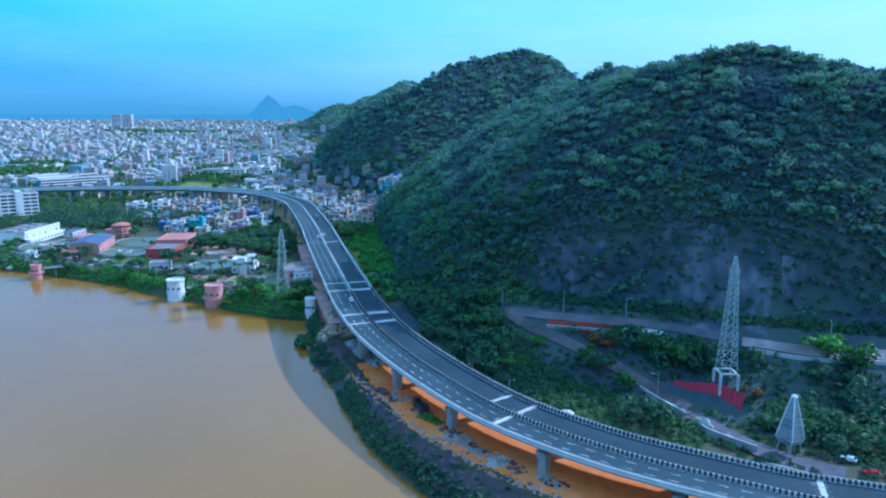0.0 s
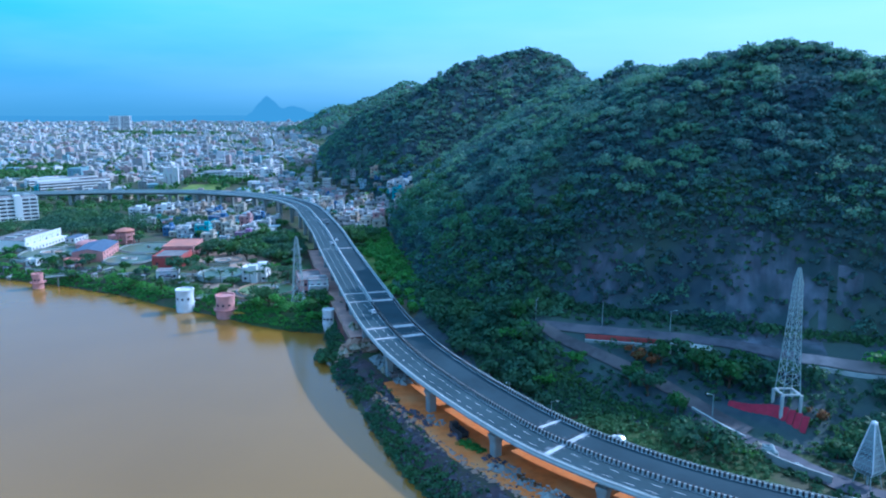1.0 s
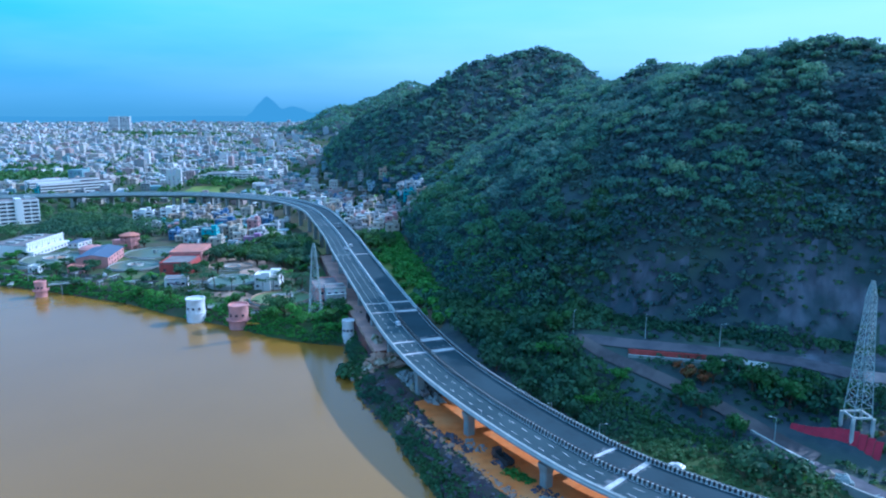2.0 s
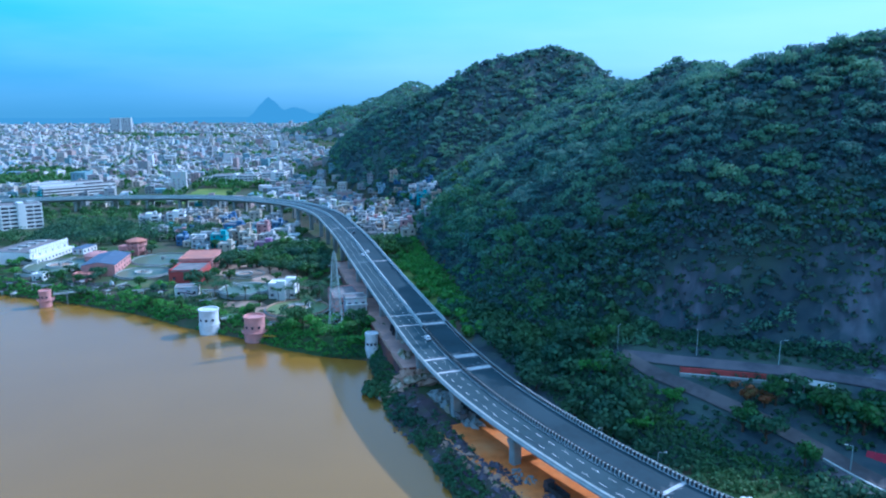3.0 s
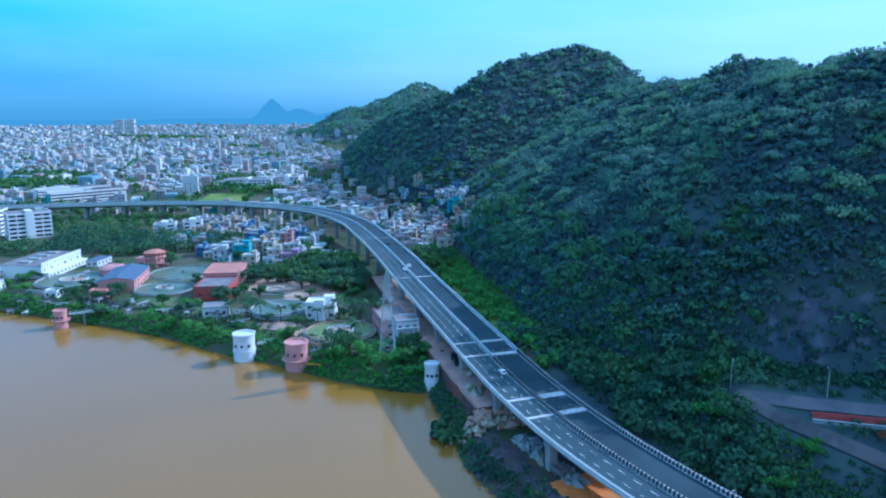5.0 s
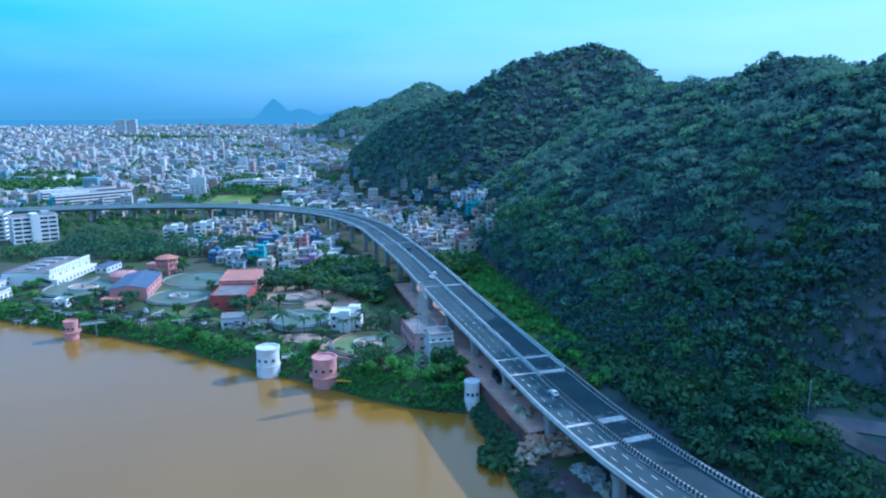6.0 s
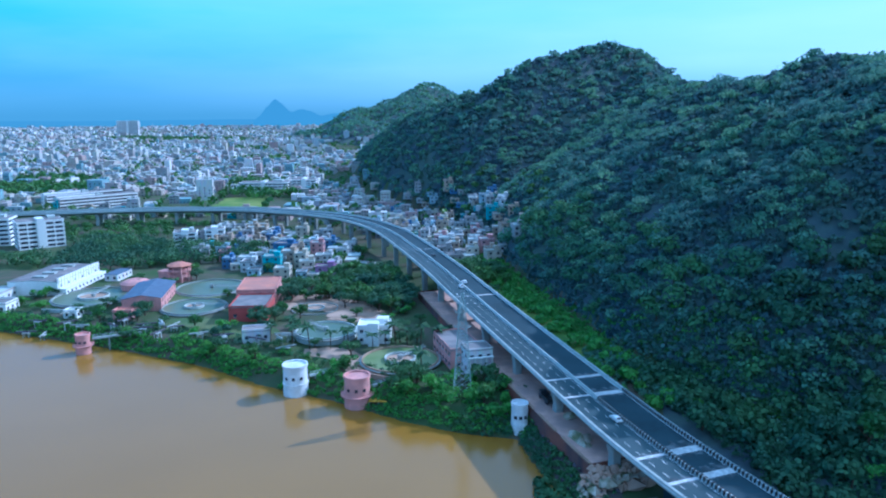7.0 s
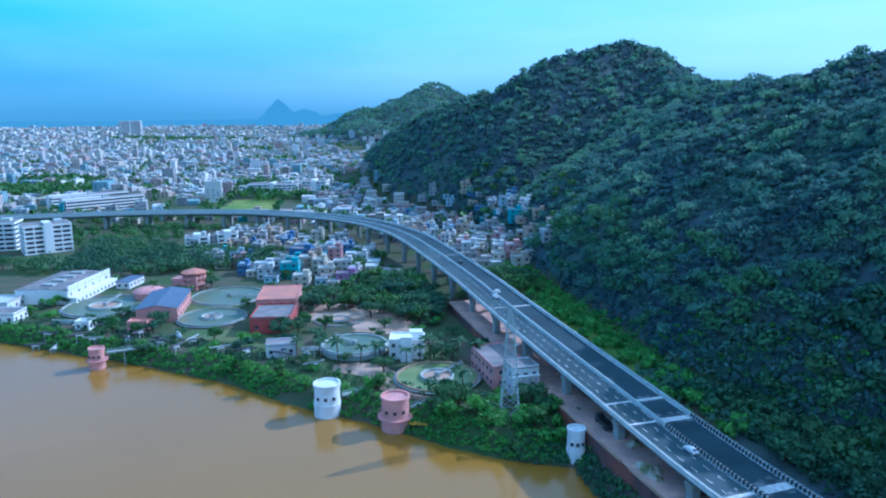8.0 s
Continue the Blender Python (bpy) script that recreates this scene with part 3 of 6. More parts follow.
def build_flyover():
    fly = thing("flyover", "long curved concrete flyover with six lanes and painted barriers", "flyover", kind="structure")
    N = len(LINE) - 1
    girder = [(-HALF, -0.15), (-HALF, -0.55), (-8.2, -0.95), (-5.8, -2.6), (5.8, -2.6), (8.2, -0.95), (HALF, -0.55), (HALF, -0.15)]
    part("girder", sweep(girder, 0, N, 2), M_CONCRETE, fly)
    for name, a, b in (("carriageway", -HALF + 0.5, -0.5), ("carriageway", 0.5, HALF - 0.5)):
        part(name, sweep([(a, -0.13), (b, -0.13), (b, 0.0), (a, 0.0)], 0, N, 2), M_ASPHALT if a < 0 else M_ASPHALT_FRESH, fly)
    wall = lambda o, w, h: [(o - w, -0.14), (o + w, -0.14), (o + w, 0.12), (o + w * 0.55, 0.3), (o + w * 0.5, h), (o - w * 0.5, h), (o - w * 0.55, 0.3), (o - w, 0.12)]
    par = {}
    for name, o, h in (("parapet", -HALF + 0.25, 1.0), ("median_barrier", 0.0, 0.95), ("parapet", HALF - 0.25, 1.0)):
        par[o] = part(name, sweep(wall(o, 0.42, h), 0, N, 1), M_CONC_LIGHT, fly)
    for o, dz in ((-HALF + 0.25, 1.3), (HALF - 0.25, 1.3)):
        part("hand_rail", sweep([(o - 0.05, dz - 0.05), (o + 0.05, dz - 0.05), (o + 0.05, dz + 0.05), (o - 0.05, dz + 0.05)], 0, N, 2), M_CONC_LIGHT, fly)
    # black painted blocks of the barriers
    far = {o: Shape() for o in (0.0, HALF - 0.25)}
    i_near = deck_index(-75, 228)
    block = Shape().box(-0.46, -0.31, -0.02, 0.46, 0.31, 0.97).mesh("black_block", M_BLACK)
    for o in (0.0, HALF - 0.25):
        i = 0.0
        while i < (deck_index(-138, 308) if o == 0.0 else deck_index(-141, 311)):
            k = int(i)
            if i < i_near and LINE[k][0] < 70:
                m = Matrix.Translation(on_deck(i, o, 0.1)) @ Matrix.Rotation(math.atan2(TAN[k][1], TAN[k][0]) - math.pi / 2, 4, "Z")
                ob = new("black_block", block)
                ob.parent = par[o]
                ob.matrix_basis = m
            else:
                c = [on_deck(q, o + e, dz) for dz in (0.1, 1.06) for q, e in ((i - 0.22, -0.46), (i - 0.22, 0.46), (i + 0.22, 0.46), (i + 0.22, -0.46))]
                far[o].add(c, [(4, 5, 6, 7), (0, 1, 5, 4), (1, 2, 6, 5), (2, 3, 7, 6), (3, 0, 4, 7)])
            i += 1.3 / STEP
    for o, s in far.items():
        tagged(part("black_blocks", s, M_BLACK, par[o]), kind="stuff")
    # lane lines
    for a, lanes in ((-1, (-7.0, -3.5)), (1, ())):
        s = Shape()
        for o in lanes:
            i = 0.0
            while i < N - 6:
                s.add(strip(i, i + 2.6 / STEP, o - 0.065, o + 0.065, 0.006), [(0, 1, 2, 3)])
                i += 5.5 / STEP
        for o in (a * 1.0, a * 10.1):
            for i in range(0, N - 4, 4):
                s.add(strip(i, i + 4, o - 0.07, o + 0.07, 0.006), [(0, 1, 2, 3)])
        tagged(part("lane_lines", s, M_WHITE, fly, "white painted lane lines"), kind="stuff")
    # pale cement bands over the expansion joints
    for x, y, near_w, far_w in ((-147, 324, 1.0, 1.6), (-139, 311, 1.0, 2.4), (-118, 279, 1.2, 3.0), (-111, 268, 1.2, 2.6), (-38, 201, 1.4, 1.6), (-47, 206, 0, 1.2), (39, 180, 0, 1.5),
                                (-204, 410, 0.6, 1.2), (-262, 505, 0.5, 0.8), (100, 181, 1.2, 2.0)):
        i = deck_index(x, y)
        for wd, o0, o1 in ((near_w, -10.3, -0.6), (far_w, 0.6, 10.3)):
            if wd:
                h = wd / 2 / STEP
                s = Shape()
                a, b = strip(i - h, i + h, o0, o1, 0.012), strip(i - h, i + h, o0, o1, -0.05)
                s.add(b + a, [(4, 5, 6, 7), (0, 1, 5, 4), (1, 2, 6, 5), (2, 3, 7, 6), (3, 0, 4, 7)])
                part("joint_band", s, M_DUST, fly, "pale cement band across the lanes")
                if wd > 1.1:
                    e = Shape()
                    for k in range(8):
                        g = o0 + (o1 - o0) * k / 8
                        reach = wd * (0.9 + 0.5 * math.sin(k * 2.3 + x)) / STEP
                        e.add(strip(i - h - 0.5 * reach, i + h + reach, g, g + (o1 - o0) / 8, 0.008), [(0, 1, 2, 3)])
                    part("dust_smear", e, M_SMEAR, fly, "cement dust trodden over the asphalt")
    # piers
    i0 = deck_index(-54, 211)
    for k in range(-6, 26):
        i = i0 + k * 35.5 / STEP
        if i < 2 or i > N - 2:
            continue
        j = int(i)
        rot = Matrix.Rotation(math.atan2(TAN[j][1], TAN[j][0]), 4, "Z")
        x, y, z = on_deck(i, 0)
        cap = Shape()
        prof = [(-9.0, -1.3), (-9.0, -0.75), (9.0, -0.75), (9.0, -1.3), (6.0, -2.4), (-6.0, -2.4)]
        for t in (-1.3, 1.3):
            cap.v.extend([(t, o, dz - 1.9) for o, dz in prof])
        cap.f = [(5, 4, 3, 2, 1, 0), (6, 7, 8, 9, 10, 11)] + [(a, (a + 1) % 6, 6 + (a + 1) % 6, 6 + a) for a in range(6)]
        m = Matrix.Translation((x, y, z)) @ rot
        c = part("pier_cap", cap, M_CONCRETE, fly)
        c.matrix_basis = m
        for o in (-7.2, 7.2):
            q = on_deck(i, o)
            g = land1(q[0], q[1]) - 0.6
            col = Shape()
            oct8 = [(-1.0, -1.4), (1.0, -1.4), (1.3, -1.1), (1.3, 1.1), (1.0, 1.4), (-1.0, 1.4), (-1.3, 1.1), (-1.3, -1.1)]
            mm = Matrix.Translation((q[0], q[1], 0)) @ rot
            for zz, k2 in ((g, 1.0), (z - 5.2, 1.0), (z - 3.4, 1.35), (z - 2.8, 1.35)):
                col.v.extend([tuple(mm @ Vector((a * k2, b * k2, zz))) for a, b in oct8])
            col.f = [(8 * j + e, 8 * j + (e + 1) % 8, 8 * j + 8 + (e + 1) % 8, 8 * j + 8 + e) for j in range(3) for e in range(8)]
            part("pier", col, M_CONCRETE, fly)


build_flyover()


# ---- foliage ----
def leaf_quads(centres, radii, rng, per, size, flat=0.8, lobes=5, spread=0.55, shell=(0.4, 0.72)):
    """Leaf sprays on the shells of several lobes of each crown: an array (n, 4, 3)."""
    n = len(centres)
    off = rng.normal(0, 1, (n, lobes, 3))
    off /= np.linalg.norm(off, axis=2)[:, :, None]
    off[:, :, 2] = np.abs(off[:, :, 2]) * 0.7 - 0.1
    lob = centres[:, None, :] + off * radii[:, None, None] * spread
    pick = rng.randint(0, lobes, (n, per))
    d = rng.normal(0, 1, (n, per, 3))
    d[:, :, 2] = d[:, :, 2] * 0.8 + 0.35
    d /= np.linalg.norm(d, axis=2)[:, :, None]
    base = lob[np.arange(n)[:, None], pick] + d * (radii[:, None, None] * rng.uniform(shell[0], shell[1], (n, per, 1))) * np.array([1, 1, flat])
    nrm = d + rng.normal(0, 0.3, d.shape)
    nrm /= np.linalg.norm(nrm, axis=2)[:, :, None]
    up = rng.normal(0, 1, nrm.shape)
    u = np.cross(nrm, up)
    u /= np.linalg.norm(u, axis=2)[:, :, None] + 1e-9
    v = np.cross(nrm, u)
    sz = size * rng.uniform(0.55, 1.25, (n, per, 1))
    u, v = u * sz * 0.5, v * sz * 0.5 * rng.uniform(0.6, 1.0, (n, per, 1))
    q = np.stack([base - u - v * 0.6, base + u * 0.7 - v, base + u + v * 0.7, base - u * 0.6 + v], axis=2)
    return q.reshape(-1, 4, 3)


def scatter(x0, x1, y0, y1, pitch, rng):
    gx, gy = np.meshgrid(np.arange(x0, x1, pitch), np.arange(y0, y1, pitch))
    gx = gx.ravel() + rng.uniform(-0.5, 0.5, gx.size) * pitch
    gy = gy.ravel() + rng.uniform(-0.5, 0.5, gy.size) * pitch
    return gx, gy


def build_hill_wood():
    rng = np.random.RandomState(21)
    sp = [(x, y) for x, y, z in SPINE]

    def wood(x0, x1, y0, y1, pitch, per, size, lo, hi, label, lobes, seat, mat=None, bare_reach=0.72, thin=-1.75, steep=0.0):
        x, y = scatter(x0, x1, y0, y1, pitch, rng)
        z = land(x, y)
        fd, fs = poly_distance(x, y, FOOT)
        sd, ss = poly_distance(x, y, sp)
        up = fd * fs
        ok = (up > 2) & ~((ss > 0) & (sd > 45)) & (z > 9)
        bare = rock_face(x, y, z, bare_reach)
        if steep:
            ok &= np.hypot(land(x + 1.5, y) - z, land(x, y + 1.5) - z) / 1.5 > steep
        ok &= ~bare | (rng.uniform(0, 1, x.size) < 0.13)
        # thin patches and clearings
        ok &= (wobble(x, y, 45, 8) + 0.5 * wobble(x, y, 19, 7) + rng.uniform(-0.6, 0.6, x.size)) > thin
        x, y, z = x[ok], y[ok], z[ok]
        r = lo + (hi - lo) * rng.beta(1.3, 2.2, len(x)) * (1 + 0.45 * np.clip(wobble(x, y, 34, 9), -1, 1))
        c = np.stack([x, y, z + r * seat], axis=1)
        q = leaf_quads(c, r, rng, per, size, 0.8, lobes, 0.62, (0.30, 0.52))
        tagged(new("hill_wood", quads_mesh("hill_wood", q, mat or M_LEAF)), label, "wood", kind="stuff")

    low, tall = "low dark green scrub covering the steep hill", "taller rounded tree crowns standing out of the scrub on the hill"
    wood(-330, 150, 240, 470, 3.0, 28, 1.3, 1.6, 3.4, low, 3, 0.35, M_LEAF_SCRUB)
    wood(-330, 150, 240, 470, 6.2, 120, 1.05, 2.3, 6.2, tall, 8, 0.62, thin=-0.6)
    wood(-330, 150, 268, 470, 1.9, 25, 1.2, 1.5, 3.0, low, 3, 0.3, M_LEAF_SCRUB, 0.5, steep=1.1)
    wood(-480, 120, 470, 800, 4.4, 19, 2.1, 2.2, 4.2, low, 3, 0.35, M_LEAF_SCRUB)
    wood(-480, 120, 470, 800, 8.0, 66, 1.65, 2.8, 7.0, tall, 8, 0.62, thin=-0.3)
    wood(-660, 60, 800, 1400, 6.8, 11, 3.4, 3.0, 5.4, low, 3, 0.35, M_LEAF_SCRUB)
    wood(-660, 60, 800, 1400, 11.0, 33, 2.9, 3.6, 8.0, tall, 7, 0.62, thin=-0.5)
    x, y = scatter(-1500, -300, 1900, 2900, 15, rng)
    z = land(x, y)
    ok = z > 36
    c = np.stack([x[ok], y[ok], z[ok] + 4], axis=1)
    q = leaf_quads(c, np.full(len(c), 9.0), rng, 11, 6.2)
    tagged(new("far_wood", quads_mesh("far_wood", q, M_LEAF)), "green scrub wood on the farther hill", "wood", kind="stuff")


build_hill_wood()

# ---- town in the distance ----
def box_quads(x, y, z0, w, d, h, ang):
    """Walls and roof of many upright boxes, joined: vertices (n, 8, 3)."""
    ca, sa = np.cos(ang), np.sin(ang)
    cor = np.array([(-1, -1), (1, -1), (1, 1), (-1, 1)], dtype=float) / 2
    lx, ly = cor[None, :, 0] * w[:, None], cor[None, :, 1] * d[:, None]
    px = x[:, None] + lx * ca[:, None] - ly * sa[:, None]
    py = y[:, None] + lx * sa[:, None] + ly * ca[:, None]
    lo = np.stack([px, py, np.repeat(z0[:, None], 4, 1)], axis=2)
    hi = np.stack([px, py, np.repeat((z0 + h)[:, None], 4, 1)], axis=2)
    return np.concatenate([lo, hi], axis=1)


def boxes_mesh(name, v, mat):
    n = len(v)
    f = np.array([(4, 5, 6, 7), (0, 1, 5, 4), (1, 2, 6, 5), (2, 3, 7, 6), (3, 0, 4, 7)])
    idx = (np.arange(n)[:, None, None] * 8 + f[None]).reshape(-1, 4)
    me = bpy.data.meshes.new(name)
    me.vertices.add(8 * n)
    me.loops.add(idx.size)
    me.polygons.add(len(idx))
    me.vertices.foreach_set("co", v.astype(np.float32).ravel())
    me.loops.foreach_set("vertex_index", idx.astype(np.int32).ravel())
    me.polygons.foreach_set("loop_start", np.arange(0, idx.size, 4, dtype=np.int32))
    me.polygons.foreach_set("use_smooth", np.zeros(len(idx), dtype=bool))
    me.materials.append(mat)
    me.update(calc_edges=True)
    return me


def deck_clear(x, y, r):
    d, _ = poly_distance(x, y, [(a, b) for a, b, c in CENTRE])
    return d > r


PARKS = [(-1820, 2400, 350, 120), (-900, 830, 100, 62), (-985, 955, 70, 45), (-585, 855, 60, 30), (-660, 975, 45, 35), (-932, 1480, 70, 60), (-1375, 1255, 60, 50), (-1250, 1900, 120, 45)]


def build_far_town():
    rng = np.random.RandomState(5)
    X, Y, W, D, H, A = [], [], [], [], [], []
    for x0, x1, y0, y1, pitch in ((-1900, -300, 690, 1500, 17), (-3100, -400, 1500, 2600, 18), (-4400, 300, 2600, 4650, 23)):
        x, y = scatter(x0, x1, y0, y1, pitch, rng)
        keep = (x > -1.3 * y - 50) & (x < 0.1 * y) & (np.hypot(x, y) < 4700)
        fd, fs = poly_distance(x, y, FOOT)
        keep &= (fd * fs < 3) & deck_clear(x, y, 24) & (land(x, y) < 40)
        # gaps: tree belts, open ground
        keep &= wobble(x, y, 420, 13) > -1.0
        keep &= ~((np.abs(x + 0.6 * y + 640) < 60) & (y < 900))
        keep &= rng.uniform(0, 1, x.size) < 0.84
        for cx, cy, rx, ry in [(-560, 760, 75, 85), (-712, 745, 75, 80)] + PARKS:
            keep &= ((x - cx) / rx) ** 2 + ((y - cy) / ry) ** 2 > 1
        x, y = x[keep], y[keep]
        X.append(x), Y.append(y)
        W.append(pitch * np.clip(rng.lognormal(-0.42, 0.32, len(x)), 0.35, 1.3))
        D.append(pitch * np.clip(rng.lognormal(-0.42, 0.32, len(x)), 0.35, 1.3))
        H.append(np.clip(rng.lognormal(2.05, 0.42, len(x)), 3.5, 26))
        A.append(0.35 + 0.25 * wobble(x, y, 900, 17) + rng.normal(0, 0.06, len(x)))
    x, y, w, d, h, a = (np.concatenate(k) for k in (X, Y, W, D, H, A))
    z = land(x, y) - 0.5
    v = [box_quads(x, y, z, w, d, h, a)]
    # stair heads and water tanks on the roofs
    k = rng.uniform(0, 1, len(x)) < 0.6
    v.append(box_quads(x[k] + rng.uniform(-2, 2, k.sum()), y[k] + rng.uniform(-2, 2, k.sum()), (z + h)[k] - 0.1, w[k] * 0.32, d[k] * 0.4, rng.uniform(1.5, 3.2, k.sum()), a[k]))
    tagged(new("far_houses", boxes_mesh("far_houses", np.concatenate(v), M_CITY)), "dense town of pale flat-roofed houses", "houses", kind="stuff")
    # window bands as dark recessed-looking glass on the houses of the middle distance
    near = np.hypot(x, y) < 1900
    q = []
    xs, ys, zs, ws, ds, hs, an = x[near], y[near], z[near], w[near], d[near], h[near], a[near]
    for face in (0, 1, 3):
        for lev in range(5):
            for c in (-0.3, 0.0, 0.3):
                ok = (hs > 3.2 * (lev + 1)) & (rng.uniform(0, 1, len(xs)) < 0.75)
                if not ok.any():
                    continue
                ww, dd = ws[ok], ds[ok]
                n = len(ww)
                if face == 0:
                    lx, ly, ux, uy = c * ww, -dd / 2 - 0.05, np.ones(n), np.zeros(n)
                elif face == 1:
                    lx, ly, ux, uy = ww / 2 + 0.05, c * dd, np.zeros(n), np.ones(n)
                else:
                    lx, ly, ux, uy = -ww / 2 - 0.05, c * dd, np.zeros(n), -np.ones(n)
                ca, sa = np.cos(an[ok]), np.sin(an[ok])
                px, py = xs[ok] + lx * ca - ly * sa, ys[ok] + lx * sa + ly * ca
                tx, ty = ux * ca - uy * sa, ux * sa + uy * ca
                zz = zs[ok] + 3.2 * lev + 1.4
                e = 0.75
                q.append(np.stack([np.stack([px - tx * e, py - ty * e, zz], 1), np.stack([px + tx * e, py + ty * e, zz], 1),
                                   np.stack([px + tx * e, py + ty * e, zz + 1.3], 1), np.stack([px - tx * e, py - ty * e, zz + 1.3], 1)], axis=1))
    tagged(new("far_windows", quads_mesh("far_windows", np.concatenate(q), M_GLASS)), "dark windows of the town houses", "windows", kind="stuff")
    # trees between the houses
    x, y = scatter(-4300, 100, 640, 4300, 27, rng)
    keep = (x > -1.3 * y - 50) & (x < 0.1 * y) & (np.hypot(x, y) < 4600) & deck_clear(x, y, 18)
    belt = (wobble(x, y, 420, 13) < -0.9)
    keep &= belt | (rng.uniform(0, 1, x.size) < 0.45)
    fd, fs = poly_distance(x, y, FOOT)
    keep &= (fd * fs < 10)
    x, y = [x[keep]], [y[keep]]
    for cx, cy, rx, ry in PARKS:
        px, py = scatter(cx - rx, cx + rx, cy - ry, cy + ry, 11 if cy < 1200 else 17, rng)
        inside = ((px - cx) / rx) ** 2 + ((py - cy) / ry) ** 2 + 0.3 * wobble(px, py, 60, 19) < 0.95
        x.append(px[inside]), y.append(py[inside])
    x, y = np.concatenate(x), np.concatenate(y)
    r = rng.uniform(3.5, 8.0, len(x))
    q = leaf_quads(np.stack([x, y, land(x, y) + r * 1.0], 1), r, rng, 12, 4.6)
    tagged(new("town_trees", quads_mesh("town_trees", q, M_LEAF_TOWN)), "green trees between the town houses", "trees", kind="stuff")


build_far_town()


# ---- intake towers in the river ----
def intake_tower(x, y, r, h, mat, label, gallery=0.0, ang=0.0):
    t = thing("intake_tower", label, "tower", Matrix.Translation((x, y, 0)) @ Matrix.Rotation(ang, 4, "Z"))
    body = Shape().lathe([(r, -3), (r, h * 0.36), (r * 1.03, h * 0.36), (r * 1.03, h * 0.40), (r * 0.97, h * 0.40), (r * 0.95, h - 0.9), (r * 1.02, h - 0.9), (r * 1.02, h), (r * 0.9, h), (r * 0.9, h - 0.7), (0.01, h - 0.5)], 36)
    part("wall", body, mat, t)
    for a in (-1.9, -1.25, -0.6, 0.6, 2.3):
        for z in (h * 0.55,):
            m = Matrix.Rotation(a, 4, "Z")
            part("window", Shape().box(r * 0.9, -0.55, z, r * 0.99, 0.55, z + 1.1, m), M_GLASS, t)
    if gallery:
        part("gallery", Shape().lathe([(r * 0.98, gallery), (r + 1.2, gallery + 0.2), (r + 1.2, gallery + 0.45), (r * 0.98, gallery + 0.45)], 36), mat, t)
        rail = Shape()
        rail.lathe([(r + 1.12, gallery + 1.35), (r + 1.2, gallery + 1.35), (r + 1.2, gallery + 1.45), (r + 1.12, gallery + 1.45)], 36)
        for k in range(18):
            a = k * math.pi / 9
            rail.bar(((r + 1.15) * math.cos(a), (r + 1.15) * math.sin(a), gallery + 0.4), ((r + 1.15) * math.cos(a), (r + 1.15) * math.sin(a), gallery + 1.4), 0.08)
        part("railing", rail, mat, t)
    return t


intake_tower(-252, 326.2, 4.7, 11.8, M_TOWER_WHITE, "round white intake tower standing in the river")
intake_tower(-225, 322, 4.8, 11.8, M_PINK, "round faded pink intake tower with a gallery", 4.2)
intake_tower(-365.3, 342.5, 3.2, 9.0, M_PINK, "small round pink intake tower off the bank", 3.4)
intake_tower(-164.3, 314.5, 2.8, 11.2, M_TOWER_WHITE, "slim white intake tower beside the flyover")


# ---- pylons ----
def pylon(x, y, z, h, base, arms, label, legs=0.0):
    t = thing("lattice_pylon", label, "pylon", Matrix.Translation((x, y, z)) @ Matrix.Rotation(0.3, 4, "Z"))

    def half(u):
        return base / 2 * (1 - u) ** 1.15 + 0.75 if u < 0.86 else (base / 2 * 0.14 ** 1.15 + 0.75) * (1 - (u - 0.86) / 0.14) + 0.08

    levels = [0.0]
    while levels[-1] < 0.97:
        levels.append(min(1.0, levels[-1] + max(0.03, 0.85 * half(levels[-1]) / h * 1.7)))
    cor = [(-1, -1), (1, -1), (1, 1), (-1, 1)]
    pt = lambda u, k: (cor[k % 4][0] * half(u), cor[k % 4][1] * half(u), u * h)
    for k in range(4):
        s = Shape()
        for u in levels:
            x0, y0, z0 = pt(u, k)
            s.v.extend([(x0 + 0.1 * a, y0 + 0.1 * b, z0) for a, b in cor])
        s.f = [(4 * j + e, 4 * j + (e + 1) % 4, 4 * j + 4 + (e + 1) % 4, 4 * j + 4 + e) for j in range(len(levels) - 1) for e in range(4)]
        s.f += [(3, 2, 1, 0), tuple(4 * len(levels) - 4 + e for e in range(4))]
        part("leg", s, M_STEEL, t)
        if legs:
            q, w = pt(0, k), pt(legs / h, k + 1)
            p1 = pt(legs / h, k)
            part("base_post", Shape().box(q[0] - 0.4, q[1] - 0.4, -5.0, q[0] + 0.4, q[1] + 0.4, legs), M_CONC_LIGHT, t, "pale concrete post")
            part("base_beam", Shape().bar((p1[0], p1[1], legs + 0.1), (w[0], w[1], legs + 0.1), 0.5), M_CONC_LIGHT, t, "pale concrete beam")
    for k in range(4):
        for a, b in zip(levels[:-1], levels[1:]):
            if a * h >= legs:
                for p, q in ((pt(a, k), pt(b, k + 1)), (pt(a, k + 1), pt(b, k)), (pt(a, k), pt(a, k + 1))):
                    part("brace", Shape().bar(p, q, 0.11), M_STEEL, t)
    for u, reach in arms:
        for sgn in (-1, 1):
            s = Shape()
            e = (sgn * reach, 0, u * h)
            s.bar((sgn * half(u), half(u), u * h), e, 0.16).bar((sgn * half(u), -half(u), u * h), e, 0.16).bar((sgn * half(u), 0, u * h + 1.6), e, 0.16)
            part("cross_arm", s, M_STEEL, t)
    return t


pylon(23.5, 248.5, 12.6, 46.0, 4.3, ((0.7, 2.2), (0.78, 2.0), (0.86, 1.8)), "tall grey lattice power pylon among the trees", 5.0)
pylon(-187.5, 329, land1(-187.5, 329) - 0.3, 38, 5.0, ((0.66, 2.8), (0.8, 2.6)), "grey lattice power pylon on the river bank")

